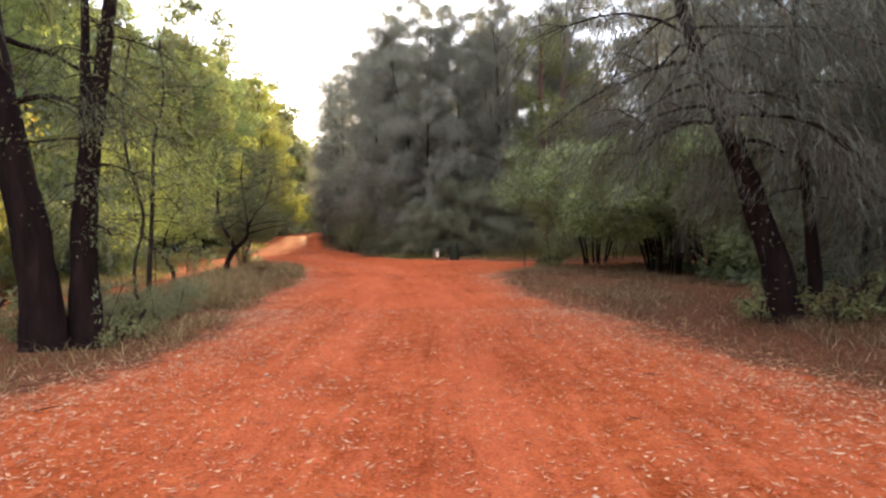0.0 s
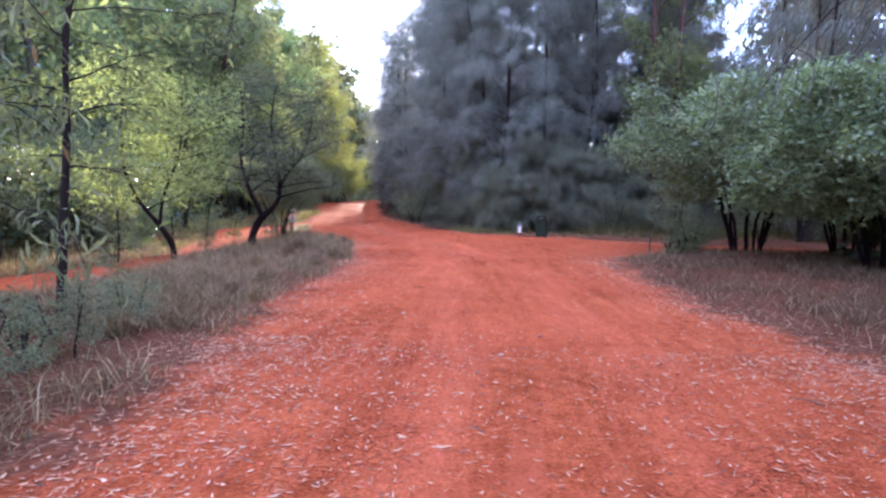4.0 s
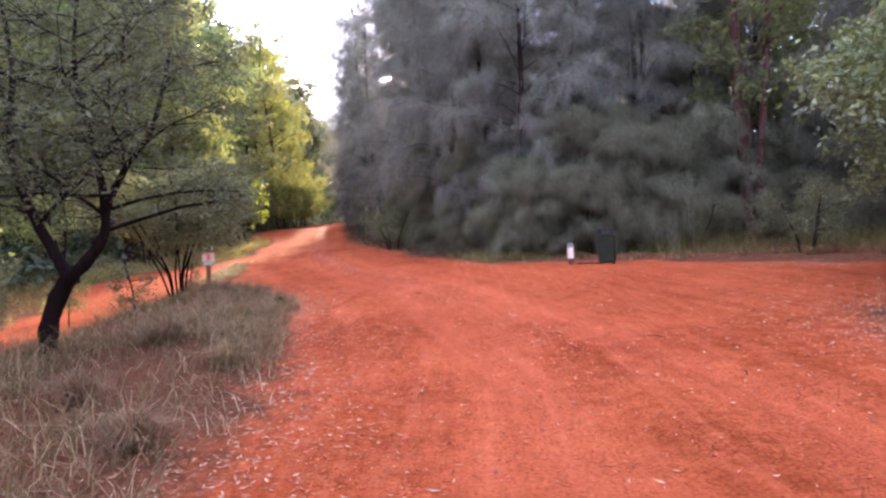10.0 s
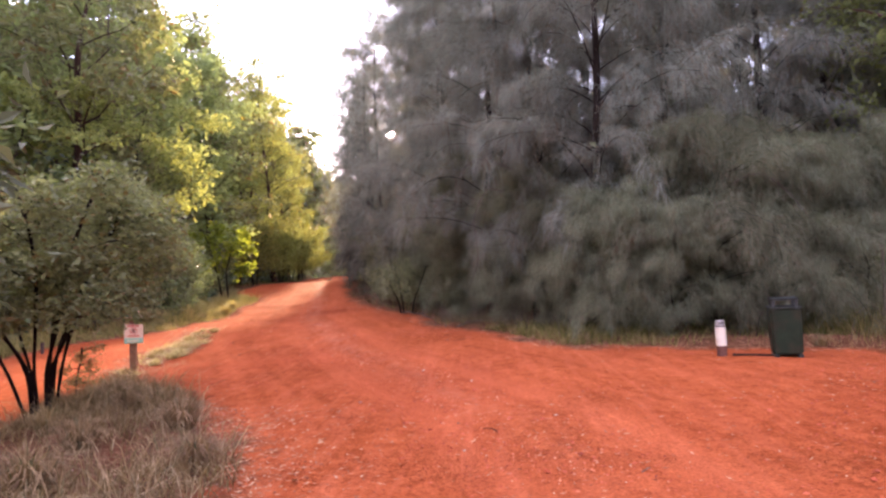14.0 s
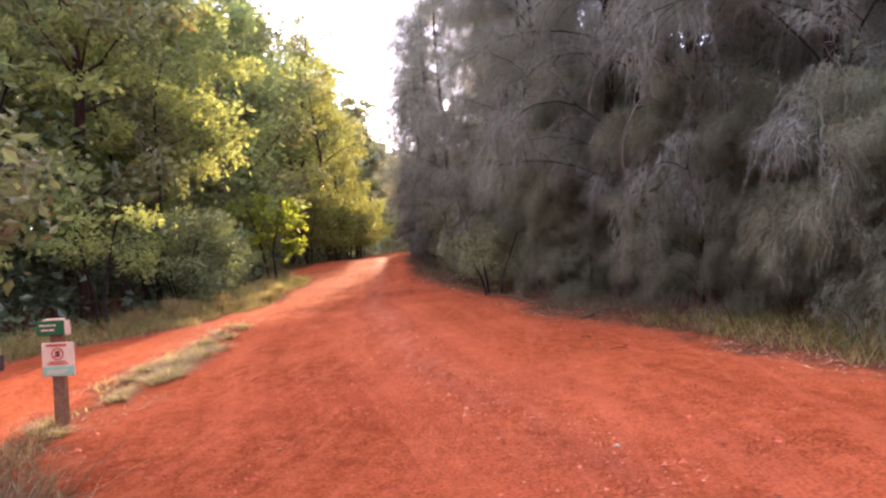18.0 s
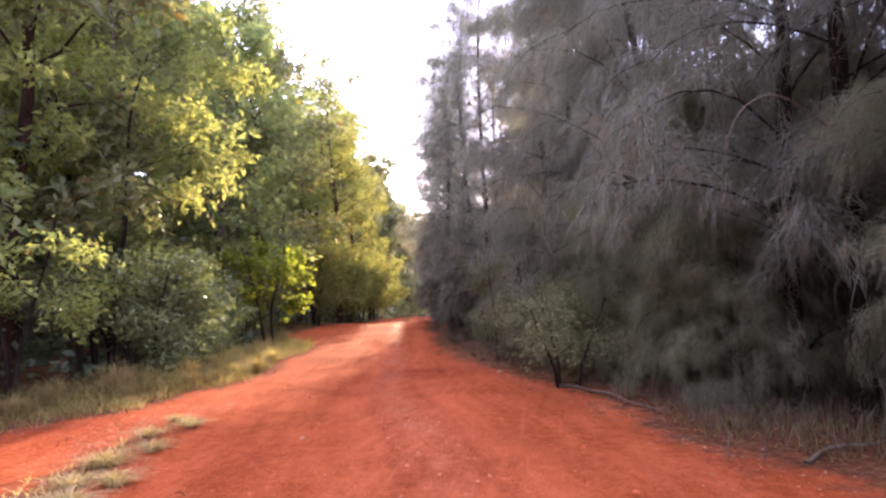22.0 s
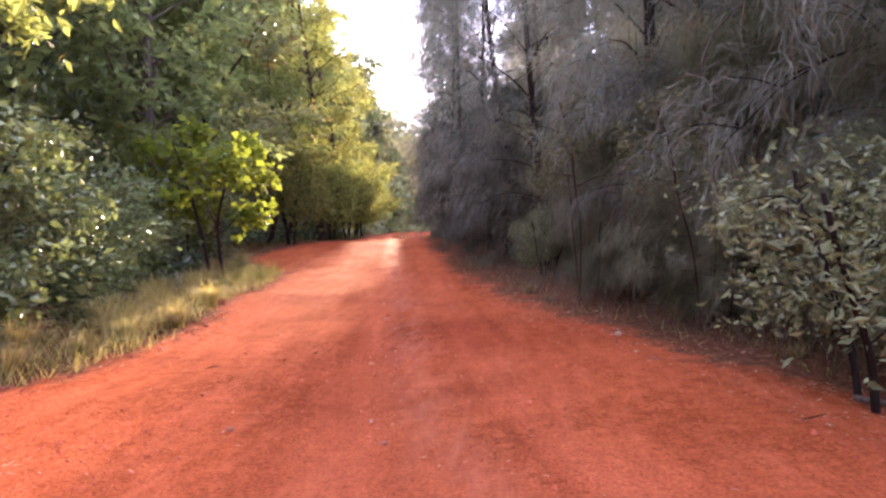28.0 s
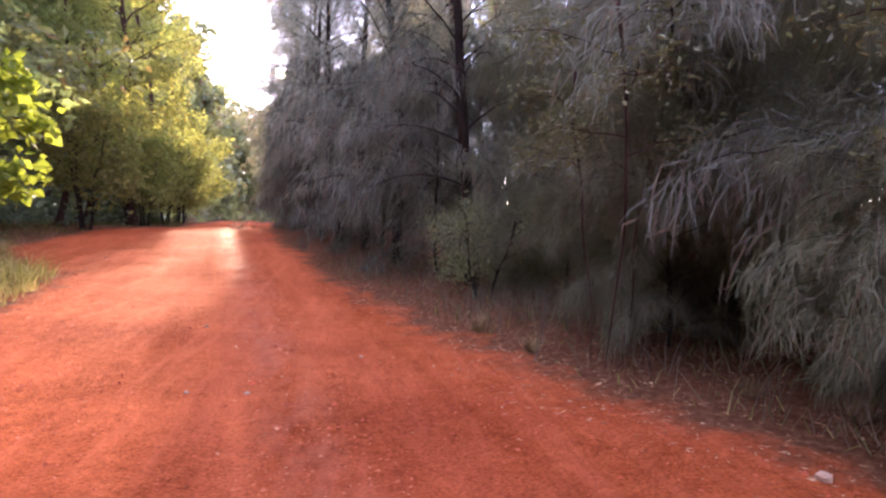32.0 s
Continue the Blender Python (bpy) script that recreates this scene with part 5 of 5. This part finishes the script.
stand(verge, [(-9.3, 55.2, 1.1), (-8.9, 54.0, 0.9), (-7.6, 51.9, 0.9), (-6.6, 48.6, 0.8), (-5.6, 45.2, 0.9), (-4.6, 42.6, 0.9), (-3.6, 39.2, 0.9), (-3.2, 37.6, 0.9), (-2.0, 35.3, 0.9), (0.2, 34.2, 0.8), (1.6, 33.6, 1.0), (2.7, 33.2, 0.8), (3.9, 32.4, 1.0), (5.2, 31.8, 1.1), (6.6, 31.2, 1.2), (4.9, 34.2, 1.3)], 93)


def flat_litter(rng, X, Y, length, width, lift=0.006):
    n = len(X)
    a = rng.uniform(0, 6.28, n)
    L, W = length * rng.lognormal(-0.1, 0.36, n), width * rng.lognormal(0, 0.35, n)
    Z = ground_height(X, Y) + lift + 0.008 * rng.uniform(0, 1, n)
    d = np.stack([np.cos(a), np.sin(a), rng.normal(size=n) * 0.12], -1) * L[:, None] * 0.5
    s = np.stack([-np.sin(a), np.cos(a), rng.normal(size=n) * 0.3], -1) * W[:, None] * 0.5
    c = np.stack([X, Y, Z], -1)
    curl = np.stack([np.zeros(n), np.zeros(n), 0.18 * W + 0.05 * L * rng.uniform(0, 1, n)], -1)
    V = np.stack([c - d + curl, c - s * 0.9, c + d + curl, c + s], 1).reshape(-1, 3)
    return V, np.arange(4 * n).reshape(n, 4)


def litter_patch(seed, n, region, length, width, keep, label):
    r = np.random.default_rng(seed)
    X, Y = scatter(r, n, region, keep)
    V, F = flat_litter(r, X, Y, length, width)
    tagged(mesh_object("leaf_litter", V, [F], LITTER), label, "leaf litter", kind="stuff")


litter_patch(70, 100000, (-6, -1, 6, 13), 0.058, 0.011, lambda d, X, Y, u: (d > -0.6) & (u < (0.09 + 0.09 * (Y < 7)) + 0.85 * np.exp(-np.abs(d - 0.4) / 0.9)), "pale fallen leaves strewn over the start of the track")
litter_patch(71, 90000, (-8, 12, 5, 31), 0.055, 0.012, lambda d, X, Y, u: (d > -0.7) & (u < 0.045 + 0.85 * np.exp(-np.abs(d - 0.15) / 0.55)), "pale fallen leaves gathered along the track edges")
litter_patch(72, 26000, (-17, 31, 3, 62), 0.05, 0.011, lambda d, X, Y, u: (d > -0.8) & (u < 0.06 + 0.7 * np.exp(-np.abs(d) / 0.35)), "dry leaves and bark bits beside the track")
litter_patch(73, 8000, (1.2, 3, 12, 30), 0.075, 0.016, lambda d, X, Y, u: (d < 0.3) & (u < 0.10 + 0.5 * np.exp(-np.abs(d) / 0.4)), "leaf litter under the corner bushes")
grass_patch(61, 42000, (-13, 38, 0, 66), 0.6, BRUSH, lambda d, X, Y, u: (d < -0.5) & (d > -3.2) & (X > -13 + (62 - Y) * 0.1) & (u < clump(X, Y)), "dry grey brush and dead twigs under the casuarinas", 0.008)
litter_patch(74, 12000, (-12, 33, 4, 60), 0.08, 0.012, lambda d, X, Y, u: (d < 0.1) & (X > -12.5 + (60 - Y) * 0.1) & (u < 0.6), "needle and twig litter under the casuarinas")


litter_patch(76, 9000, (-19, 36, -10.5, 64), 0.06, 0.011, lambda d, X, Y, u: (np.abs(d + 0.05) < 0.5) & (X < -10.8 - (Y - 36) * 0.12) & (u < 0.75), "pale dry leaves along the sunny verge")
straw_r = np.random.default_rng(78)
SX, SY = scatter(straw_r, 12000, (-14.5, 34.5, -9.8, 46), lambda d, X, Y, u: (np.abs(X + 11.6 + (Y - 38) * 0.3) < 0.9 * clump(X, Y)) & (u < clump(X, Y)))
V, F = flat_litter(straw_r, SX, SY, 0.075, 0.006)
tagged(mesh_object("straw", V, [F], STRAW), "flattened pale straw between the wheel tracks", "straw", kind="stuff")
litter_patch(79, 9000, (-4, 33, 8, 37), 0.06, 0.009, lambda d, X, Y, u: (d < 0.15) & (d > -1.3) & (u < 0.9), "brown litter at the foot of the casuarinas by the bin")
litter_patch(75, 7000, (-10.5, 43, -4.5, 58), 0.055, 0.01, lambda d, X, Y, u: (d > -0.9) & (d < 0.7) & (X > -10.5) & (u < 0.8), "dry leaf and bark scraps beside the casuarina wall")


def crumbs(seed, n, region, size, keep, label, mat=None):
    """Loose clods of earth, half sunk."""
    r = np.random.default_rng(seed)
    X, Y = scatter(r, n, region, keep)
    k = len(X)
    S = (size * r.lognormal(0, 0.42, k))[:, None, None]
    c = np.stack([X, Y, ground_height(X, Y) + 0.1 * S[:, 0, 0]], -1)[:, None]
    corner = np.array([[1, 0, 0], [0, 1, 0], [-1, 0, 0], [0, -1, 0], [0, 0, 0.7]], float)[None] + r.normal(size=(k, 5, 3)) * 0.22
    V = (c + corner * S).reshape(-1, 3)
    F = (np.arange(k)[:, None, None] * 5 + np.array([[0, 1, 4], [1, 2, 4], [2, 3, 4], [3, 0, 4]])[None]).reshape(-1, 3)
    tagged(mesh_object("soil_crumbs", V, [F], mat or CRUMB), label, "soil", kind="stuff")


CRUMB = litter_material("crumbled_earth", [(0.22, 0.036, 0.012), (0.40, 0.07, 0.024), (0.50, 0.11, 0.045), (0.30, 0.05, 0.018)])
GRIT = litter_material("pale_grit", [(0.48, 0.12, 0.045), (0.52, 0.17, 0.08), (0.42, 0.09, 0.03), (0.55, 0.24, 0.13)])
CLOD = litter_material("dark_red_clods", [(0.13, 0.028, 0.012), (0.24, 0.05, 0.02), (0.32, 0.075, 0.03), (0.18, 0.036, 0.015)])
crumbs(88, 12000, (-21, 38, -13, 68), 0.02, lambda d, X, Y, u: (np.abs(d + 0.1) < 0.4) & (X < -12.6 - (Y - 38) * 0.14) & (u < clump(X, Y)), "dark red clods of broken earth along the sunny verge", CLOD)
crumbs(85, 30000, (-5, 1, 4, 30), 0.010, lambda d, X, Y, u: (d > 0.1) & (u < clump(X, Y)), "loose red clods scattered on the track")
crumbs(87, 90000, (-17, 22, 2, 62), 0.009, lambda d, X, Y, u: (d > 0.3) & (np.abs(X - crown_line(Y)) < 0.55) & (u < clump(X, Y)), "pale loose grit along the crown of the track", GRIT)
crumbs(86, 40000, (-15, 30, 3, 60), 0.010, lambda d, X, Y, u: (d > 0.1) & (u < clump(X, Y)), "loose red clods along the wheel tracks")


def stick(name, points, r0, r1, label, mat=TWIG_PALE, sides=6, at=None, forks=()):
    base = at or points[0]
    ob = thing(name, base, label, name.replace("_", " "))
    P = np.asarray(points, float) - np.asarray(base)
    V, F = join([tube(curve(P, 5), np.linspace(r0, r1, len(curve(P, 5))), sides, 0.12, np.random.default_rng(5))])
    mesh_object("stem", V, F, mat, ob, smooth=True)
    for f in forks:
        Q = np.asarray(f, float) - np.asarray(base)
        V, F = join([tube(curve(Q, 4), np.linspace(r1 * 1.4, r1 * 0.6, len(curve(Q, 4))), sides, 0.1, np.random.default_rng(6))])
        mesh_object("side_branch", V, F, mat, ob, smooth=True)
    return ob


def lying(points, r):
    return [(x, y, gz(x, y) + r + dz) for x, y, dz in points]


stick("fallen_branch", lying([(-6.75, 47.1, 0.0), (-6.45, 46.5, 0.03), (-6.2, 45.9, 0.02), (-5.9, 45.3, 0.06), (-5.7, 44.6, 0.03), (-5.35, 44.1, 0.0)], 0.022), 0.026, 0.014, "long pale dead branch lying at the track edge",
      forks=[lying([(-6.2, 45.9, 0.02), (-5.95, 45.75, 0.02), (-5.6, 45.5, 0.05), (-5.2, 45.0, 0.0)], 0.02)])
stick("fallen_branch", lying([(-4.55, 40.6, 0), (-4.2, 40.9, 0.04), (-3.7, 41.0, 0.02), (-3.3, 41.4, 0.06)], 0.02), 0.025, 0.012, "thin grey dead branch on the leaf litter")
stick("fallen_branch", lying([(-0.14, 32.83, 0), (0.14, 32.75, 0.0), (0.38, 32.57, 0.01)], 0.015), 0.018, 0.014, "short dark stick lying between post and bin", BARK_RED)
twig_rng = random.Random(77)
for k in range(46):
    if k < 22:
        y = twig_rng.uniform(3, 30)
        x = twig_rng.choice([twig_rng.uniform(-3.4, 1.6), 1.6 - twig_rng.uniform(-0.8, 0.6), -4.0 + twig_rng.uniform(-0.4, 0.6)])
    else:
        y = twig_rng.uniform(36, 56)
        x = -3.3 - (y - 36) * 0.3 - twig_rng.uniform(-0.3, 1.1) if k % 4 else -9.5 - (y - 36) * 0.25 + twig_rng.uniform(-2, 2)
    L, a = twig_rng.uniform(0.1, 0.26), twig_rng.uniform(0, 3.14)
    stick("twig", lying([(x, y, 0), (x + L * 0.5 * math.cos(a), y + L * 0.5 * math.sin(a), 0.012), (x + L * math.cos(a + 0.2), y + L * math.sin(a + 0.2), 0)], 0.005), 0.006, 0.003, "short dry twig lying on the red track", twig_rng.choice([TWIG_PALE, BARK_RED, BARK_DARK]), 5)["group"] = "twigs on the track"


def stone(x, y, s, seed, mat):
    r = random.Random(seed)
    bm = bmesh.new()
    bmesh.ops.create_icosphere(bm, subdivisions=2, radius=1.0)
    for v in bm.verts:
        k = 1 + 0.3 * noise.noise(v.co * 1.7 + Vector((seed, 0, 0)))
        v.co = Vector((v.co.x * s * k, v.co.y * s * 0.75 * k, v.co.z * s * 0.55 * k))
    ob = bm_object("stone", bm, mat)
    ob.location, ob.rotation_euler = (x, y, gz(x, y) + s * 0.3), (0, 0, r.uniform(0, 6))
    tagged(ob, "small pale stone half sunk in the track", "stone", "stones on the track")


STONE_PALE = plain_material("pale_stone", (0.36, 0.22, 0.15), 0.85, 0.3, 30)
STONE_RED = plain_material("red_stone", (0.28, 0.10, 0.06), 0.9, 0.3, 30)
stone(-8.15, 50.35, 0.06, 3, STONE_PALE)
for k in range(40):
    y = twig_rng.uniform(2, 58)
    x = -0.2 * y + twig_rng.uniform(-3.2, 2.6) + (1.0 if y < 20 else 0.4)
    stone(x, y, twig_rng.uniform(0.012, 0.035), 10 + k, STONE_PALE if k % 3 else STONE_RED)

# stalks and dead grass heads under the wall
for k, (x, y, h) in enumerate([(-9.1, 55.0, 0.5), (-8.75, 54.2, 0.55), (-8.7, 54.5, 0.4), (-9.0, 53.6, 0.3), (-7.1, 51.4, 0.45), (-7.0, 51.6, 0.35), (-6.9, 51.2, 0.4), (-5.2, 41.0, 0.3), (-4.9, 40.8, 0.35), (-6.4, 46.8, 0.35), (-5.9, 46.0, 0.3)]):
    z = gz(x, y)
    stick("dead_stalk", [(x, y, z - 0.03), (x + 0.04, y, z + h * 0.5), (x - 0.05 + 0.1 * (k % 2), y + 0.05, z + h)], 0.009, 0.004, "pale dead grass stalk at the verge", sides=5)["group"] = "dead stalks"
# bare grey branches hanging in the casuarina wall
HANGING = [[(-3.6, 41.4, 3.2), (-4.4, 41.0, 3.6), (-5.0, 40.6, 3.2), (-5.2, 40.5, 2.2)], [(-2.8, 39.8, 4.8), (-3.6, 39.2, 5.0), (-4.5, 38.9, 4.9)], [(0.4, 36.0, 2.3), (1.2, 34.9, 2.9), (1.7, 34.7, 2.6), (2.1, 34.6, 2.0)],
                         [(-5.0, 46.0, 3.6), (-5.9, 45.2, 4.0), (-6.5, 45.0, 3.6)], [(-7.4, 55.5, 2.8), (-8.0, 54.8, 3.0), (-8.3, 54.5, 2.2)]]
HANGING += [[(-3.2, 38.9, 3.3), (-3.6, 38.5, 3.3), (-3.95, 38.4, 2.6), (-3.9, 38.4, 1.6), (-4.15, 38.3, 0.9), (-4.05, 38.3, 0.4)], [(-2.9, 39.2, 3.9), (-3.8, 38.6, 4.1), (-4.3, 38.4, 3.6), (-4.4, 38.4, 3.0)], [(-4.6, 43.0, 6.0), (-4.5, 43.1, 4.5), (-4.1, 43.3, 3.2), (-3.6, 43.6, 2.6)],
                         [(-6.6, 49.5, 3.9), (-7.2, 49.2, 3.3), (-7.3, 49.3, 2.6), (-7.1, 49.4, 2.0)]]
for pts in HANGING:
    ob = stick("dead_branch", pts, 0.015, 0.004, "bare grey dead branch caught in the casuarina foliage")
    ob["group"] = "dead branches"

# curled dead twigs along the foot of the wall
foot_rng = random.Random(91)
FOOT = [(6.0, 31.2), (4.0, 32.5), (1.9, 34.0), (-0.3, 34.6), (-2.4, 35.4), (-2.9, 37.4), (-3.8, 39.9), (-4.9, 42.1), (-5.3, 44.4), (-6.2, 46.8), (-7.3, 50.3), (-8.4, 53.0), (-9.1, 56.2)]
for k in range(44):
    f = foot_rng.uniform(0, len(FOOT) - 1.01)
    (x0, y0), (x1, y1) = FOOT[int(f)], FOOT[int(f) + 1]
    x, y = x0 + (x1 - x0) * (f % 1) + foot_rng.uniform(-0.1, 0.5), y0 + (y1 - y0) * (f % 1) + foot_rng.uniform(-0.1, 0.3)
    z, a, s = gz(x, y), foot_rng.uniform(0, 6.28), foot_rng.uniform(0.25, 0.75)
    u, w = math.cos(a), math.sin(a)
    stick("dead_twig", [(x, y, z - 0.03), (x + 0.2 * s * u, y + 0.2 * s * w, z + 0.55 * s), (x + 0.6 * s * u, y + 0.6 * s * w, z + 0.75 * s), (x + 0.95 * s * u, y + 0.9 * s * w, z + 0.45 * s)], 0.006, 0.0025, "thin curled dead twig at the foot of the casuarinas", foot_rng.choice([TWIG_PALE, TWIG_PALE, BARK_RED]), 4,
          forks=[[(x + 0.2 * s * u, y + 0.2 * s * w, z + 0.55 * s), (x + 0.1 * s * u - 0.2 * s * w, y + 0.3 * s * w, z + 0.85 * s), (x - 0.1 * s * u - 0.4 * s * w, y + 0.35 * s, z + 0.95 * s)]])["group"] = "dead twigs"

# ---- post, bin, stake, sign ----
WHITE = plain_material("white_paint", (0.74, 0.66, 0.54), 0.6, 0.06, 20, dirt=(0.45, 0.32, 0.25))
CAP_GREY = plain_material("weathered_grey_cap", (0.36, 0.33, 0.31), 0.6, 0.2, 20)
BASE_RED = plain_material("earth_stained_wood", (0.13, 0.05, 0.035), 0.85, 0.3, 18)
BLACK = plain_material("black_paint", (0.02, 0.02, 0.02), 0.5, 0.2, 10)
GREEN_BIN = plain_material("dark_green_plastic", (0.012, 0.022, 0.011), 0.6, 0.25, 6, spec=0.2, dirt=(0.05, 0.026, 0.015))
BIN_LID = plain_material("black_green_lid", (0.009, 0.012, 0.009), 0.65, 0.2, 8)
RIM = plain_material("worn_grey_rim", (0.03, 0.034, 0.027), 0.6, 0.2, 20)
WOOD_POST = plain_material("weathered_timber", (0.20, 0.10, 0.052), 0.85, 0.35, 25, dirt=(0.10, 0.05, 0.03))
RUST = plain_material("rusty_steel", (0.06, 0.035, 0.028), 0.8, 0.35, 30)
SIGN_GREEN = plain_material("green_sign_paint", (0.012, 0.10, 0.036), 0.5, 0.1, 10)
SIGN_WHITE = plain_material("cream_sign_board", (0.70, 0.50, 0.36), 0.6, 0.08, 8)
SIGN_TEAL = plain_material("teal_sign_band", (0.24, 0.46, 0.33), 0.6, 0.1, 8)
SIGN_RED = plain_material("red_sign_print", (0.50, 0.06, 0.05), 0.6, 0.1, 8)


def octagon(bm, r0, r1, z0, z1, n=12):
    bmesh.ops.create_cone(bm, cap_ends=True, segments=n, radius1=r0, radius2=r1, depth=z1 - z0, matrix=Matrix.Translation((0, 0, (z0 + z1) / 2)))
    return bm


def marker_post():
    ob = thing("marker_post", g3(-0.29, 32.85), "short white-painted marker post with a dark foot", "post")
    ob.rotation_euler = (0.0, radians(-1), 0)
    bm = octagon(bmesh.new(), 0.074, 0.074, -0.2, 0.165, 14)
    bm_object("foot", bm, BASE_RED, ob, "red-brown stained foot")
    bm = octagon(bmesh.new(), 0.078, 0.078, 0.16, 0.45, 14)
    bm_object("sleeve", bm, WHITE, ob, "white painted sleeve")
    bm = octagon(bmesh.new(), 0.074, 0.074, 0.45, 0.468, 14)
    bm_object("band", bm, BLACK, ob, "black band")
    bm = octagon(bmesh.new(), 0.072, 0.064, 0.468, 0.545, 14)
    bm_object("cap", bm, CAP_GREY, ob, "pale cap with dark marks")
    for a in (-2.0, -1.57, -1.1):
        bm = box(bmesh.new(), (0.018, 0.006, 0.045), (0.07 * math.cos(a), 0.07 * math.sin(a), 0.51), 0, Matrix.Rotation(a + 1.57, 4, "Z"))
        bm_object("mark", bm, BLACK, ob)


def bin_thing():
    ob = thing("rubbish_bin", g3(0.6, 32.65), "dark green rubbish bin with a raised lid beside the track", "bin")
    ob.rotation_euler = (0, radians(-1.2), radians(-18))
    bm = bmesh.new()
    box(bm, (0.43, 0.42, 0.70), (0, 0, 0.39), 0)
    for v in bm.verts:
        if v.co.z < 0.2:
            v.co.x *= 0.93
            v.co.y *= 0.9
    bmesh.ops.bevel(bm, geom=[e for e in bm.edges], offset=0.03, segments=3, affect="EDGES")
    bm_object("body", bm, GREEN_BIN, ob, smooth=False)
    bm = box(bmesh.new(), (0.455, 0.445, 0.02), (0, 0, 0.742), 0.006)
    bm_object("rim", bm, RIM, ob, "worn pale rim")
    for x in (-0.165, 0.165):
        for y in (-0.15, 0.15):
            bm = box(bmesh.new(), (0.05, 0.05, 0.11), (x * 0.92, y, 0.8), 0.006)
            bm_object("lid_support", bm, BLACK, ob)
    bm = bmesh.new()
    box(bm, (0.385, 0.39, 0.035), (0, 0, 0.865), 0.014)
    bm_object("lid", bm, BIN_LID, ob, "flat dark green lid")
    for x in (-0.14, 0.14):
        bm = box(bmesh.new(), (0.045, 0.03, 0.03), (x, -0.228, 0.735), 0.006)
        bm_object("catch", bm, RIM, ob, "pale metal catch")
    for x in (-0.16, 0.16):
        bm = box(bmesh.new(), (0.07, 0.36, 0.06), (x, 0, 0.02), 0.01)
        bm_object("skid", bm, BLACK, ob)


def bars(parent, rows, mat, y, name="lettering"):
    for x0, x1, z, hgt in rows:
        bm = box(bmesh.new(), (x1 - x0, 0.004, hgt), ((x0 + x1) / 2, y, z))
        bm_object(name, bm, mat, parent)


def sign():
    ob = thing("signpost", (-10.62, 34.76, -0.355), "timber signpost with a small green sign and a cream notice board", "sign")
    ob.rotation_euler = (0, radians(1.5), radians(8))
    bm = box(bmesh.new(), (0.115, 0.10, 1.36), (0, 0, 0.48), 0.008)
    bm_object("post", bm, WOOD_POST, ob, "weathered brown timber post")
    arm = bm_object("arrow_board", box(bmesh.new(), (0.30, 0.025, 0.155), (-0.03, -0.065, 1.15), 0.004), SIGN_GREEN, ob, "green direction board with pale lettering")
    bars(arm, [(-0.145, -0.085, 1.178, 0.017), (-0.072, -0.018, 1.178, 0.017), (-0.006, 0.03, 1.178, 0.017), (-0.125, -0.05, 1.128, 0.017), (-0.036, 0.012, 1.128, 0.017)], SIGN_WHITE, -0.08)
    end = bm_object("arrow_end", box(bmesh.new(), (0.055, 0.027, 0.157), (0.148, -0.065, 1.15), 0.004), SIGN_WHITE, ob, "pale end of the board")
    top = bm_object("top_board", box(bmesh.new(), (0.22, 0.05, 0.02), (0.0, -0.05, 1.237), 0.004), SIGN_WHITE, ob)
    board = bm_object("notice_board", box(bmesh.new(), (0.345, 0.02, 0.36), (0.03, -0.062, 0.81), 0.004), SIGN_WHITE, ob, "cream notice board with a red ring and teal band")
    bm_object("band", box(bmesh.new(), (0.335, 0.006, 0.10), (0.03, -0.073, 0.685), 0.0), SIGN_TEAL, board, "teal band")
    bars(board, [(-0.09, 0.13, 0.962, 0.026), (-0.085, 0.145, 0.763, 0.014), (-0.06, 0.12, 0.785, 0.012)], SIGN_RED, -0.074)
    bars(board, [(-0.09, 0.13, 0.69, 0.012), (-0.09, 0.1, 0.665, 0.012)], SIGN_WHITE, -0.078)
    bm = bmesh.new()
    n = 24
    for k in range(n):
        a0, a1 = 6.2832 * k / n, 6.2832 * (k + 1) / n
        q = [bm.verts.new((0.03 + r * math.cos(a), -0.0735, 0.868 + r * math.sin(a))) for r, a in ((0.066, a0), (0.066, a1), (0.052, a1), (0.052, a0))]
        bm.faces.new(q)
    ext = bmesh.ops.extrude_face_region(bm, geom=bm.faces[:])
    bmesh.ops.translate(bm, vec=(0, -0.004, 0), verts=[v for v in ext["geom"] if isinstance(v, bmesh.types.BMVert)])
    bm_object("ring", bm, SIGN_RED, board, "red prohibition ring")
    bm = box(bmesh.new(), (0.012, 0.004, 0.115), (0.03, -0.0755, 0.868), 0, Matrix.Rotation(radians(45), 4, "Y"))
    bm_object("bar", bm, SIGN_RED, board)
    bm = box(bmesh.new(), (0.045, 0.003, 0.06), (0.03, -0.0735, 0.868), 0)
    bm_object("pictogram", bm, BLACK, board)


def stake(x, y, h, w, mat, label, tilt=0.0):
    ob = thing("stake", g3(x, y), label, "stake")
    ob.rotation_euler = (0, radians(tilt), 0.3)
    bm = bmesh.new()
    box(bm, (w, w, h + 0.2), (0, 0, h / 2 - 0.1), 0.004)
    bm_object("shaft", bm, mat, ob)
    bm = box(bmesh.new(), (w * 1.15, w * 1.15, 0.03), (0, 0, h - 0.02), 0.003)
    bm_object("tip", bm, mat, ob)


marker_post()
bin_thing()
sign()
stake(3.2, 25.0, 0.78, 0.035, RUST, "thin rusty steel stake at the corner verge")
stake(3.5, 34.9, 1.6, 0.032, TWIG_PALE, "thin weathered timber stake in the grass", 0.5)
stake(-2.0, 41.0, 0.55, 0.06, BARK_DARK, "short dark stake under the casuarinas", -4)
stake(-15.6, 39.4, 0.3, 0.07, RUST, "low rusty stump of a stake in the wood")
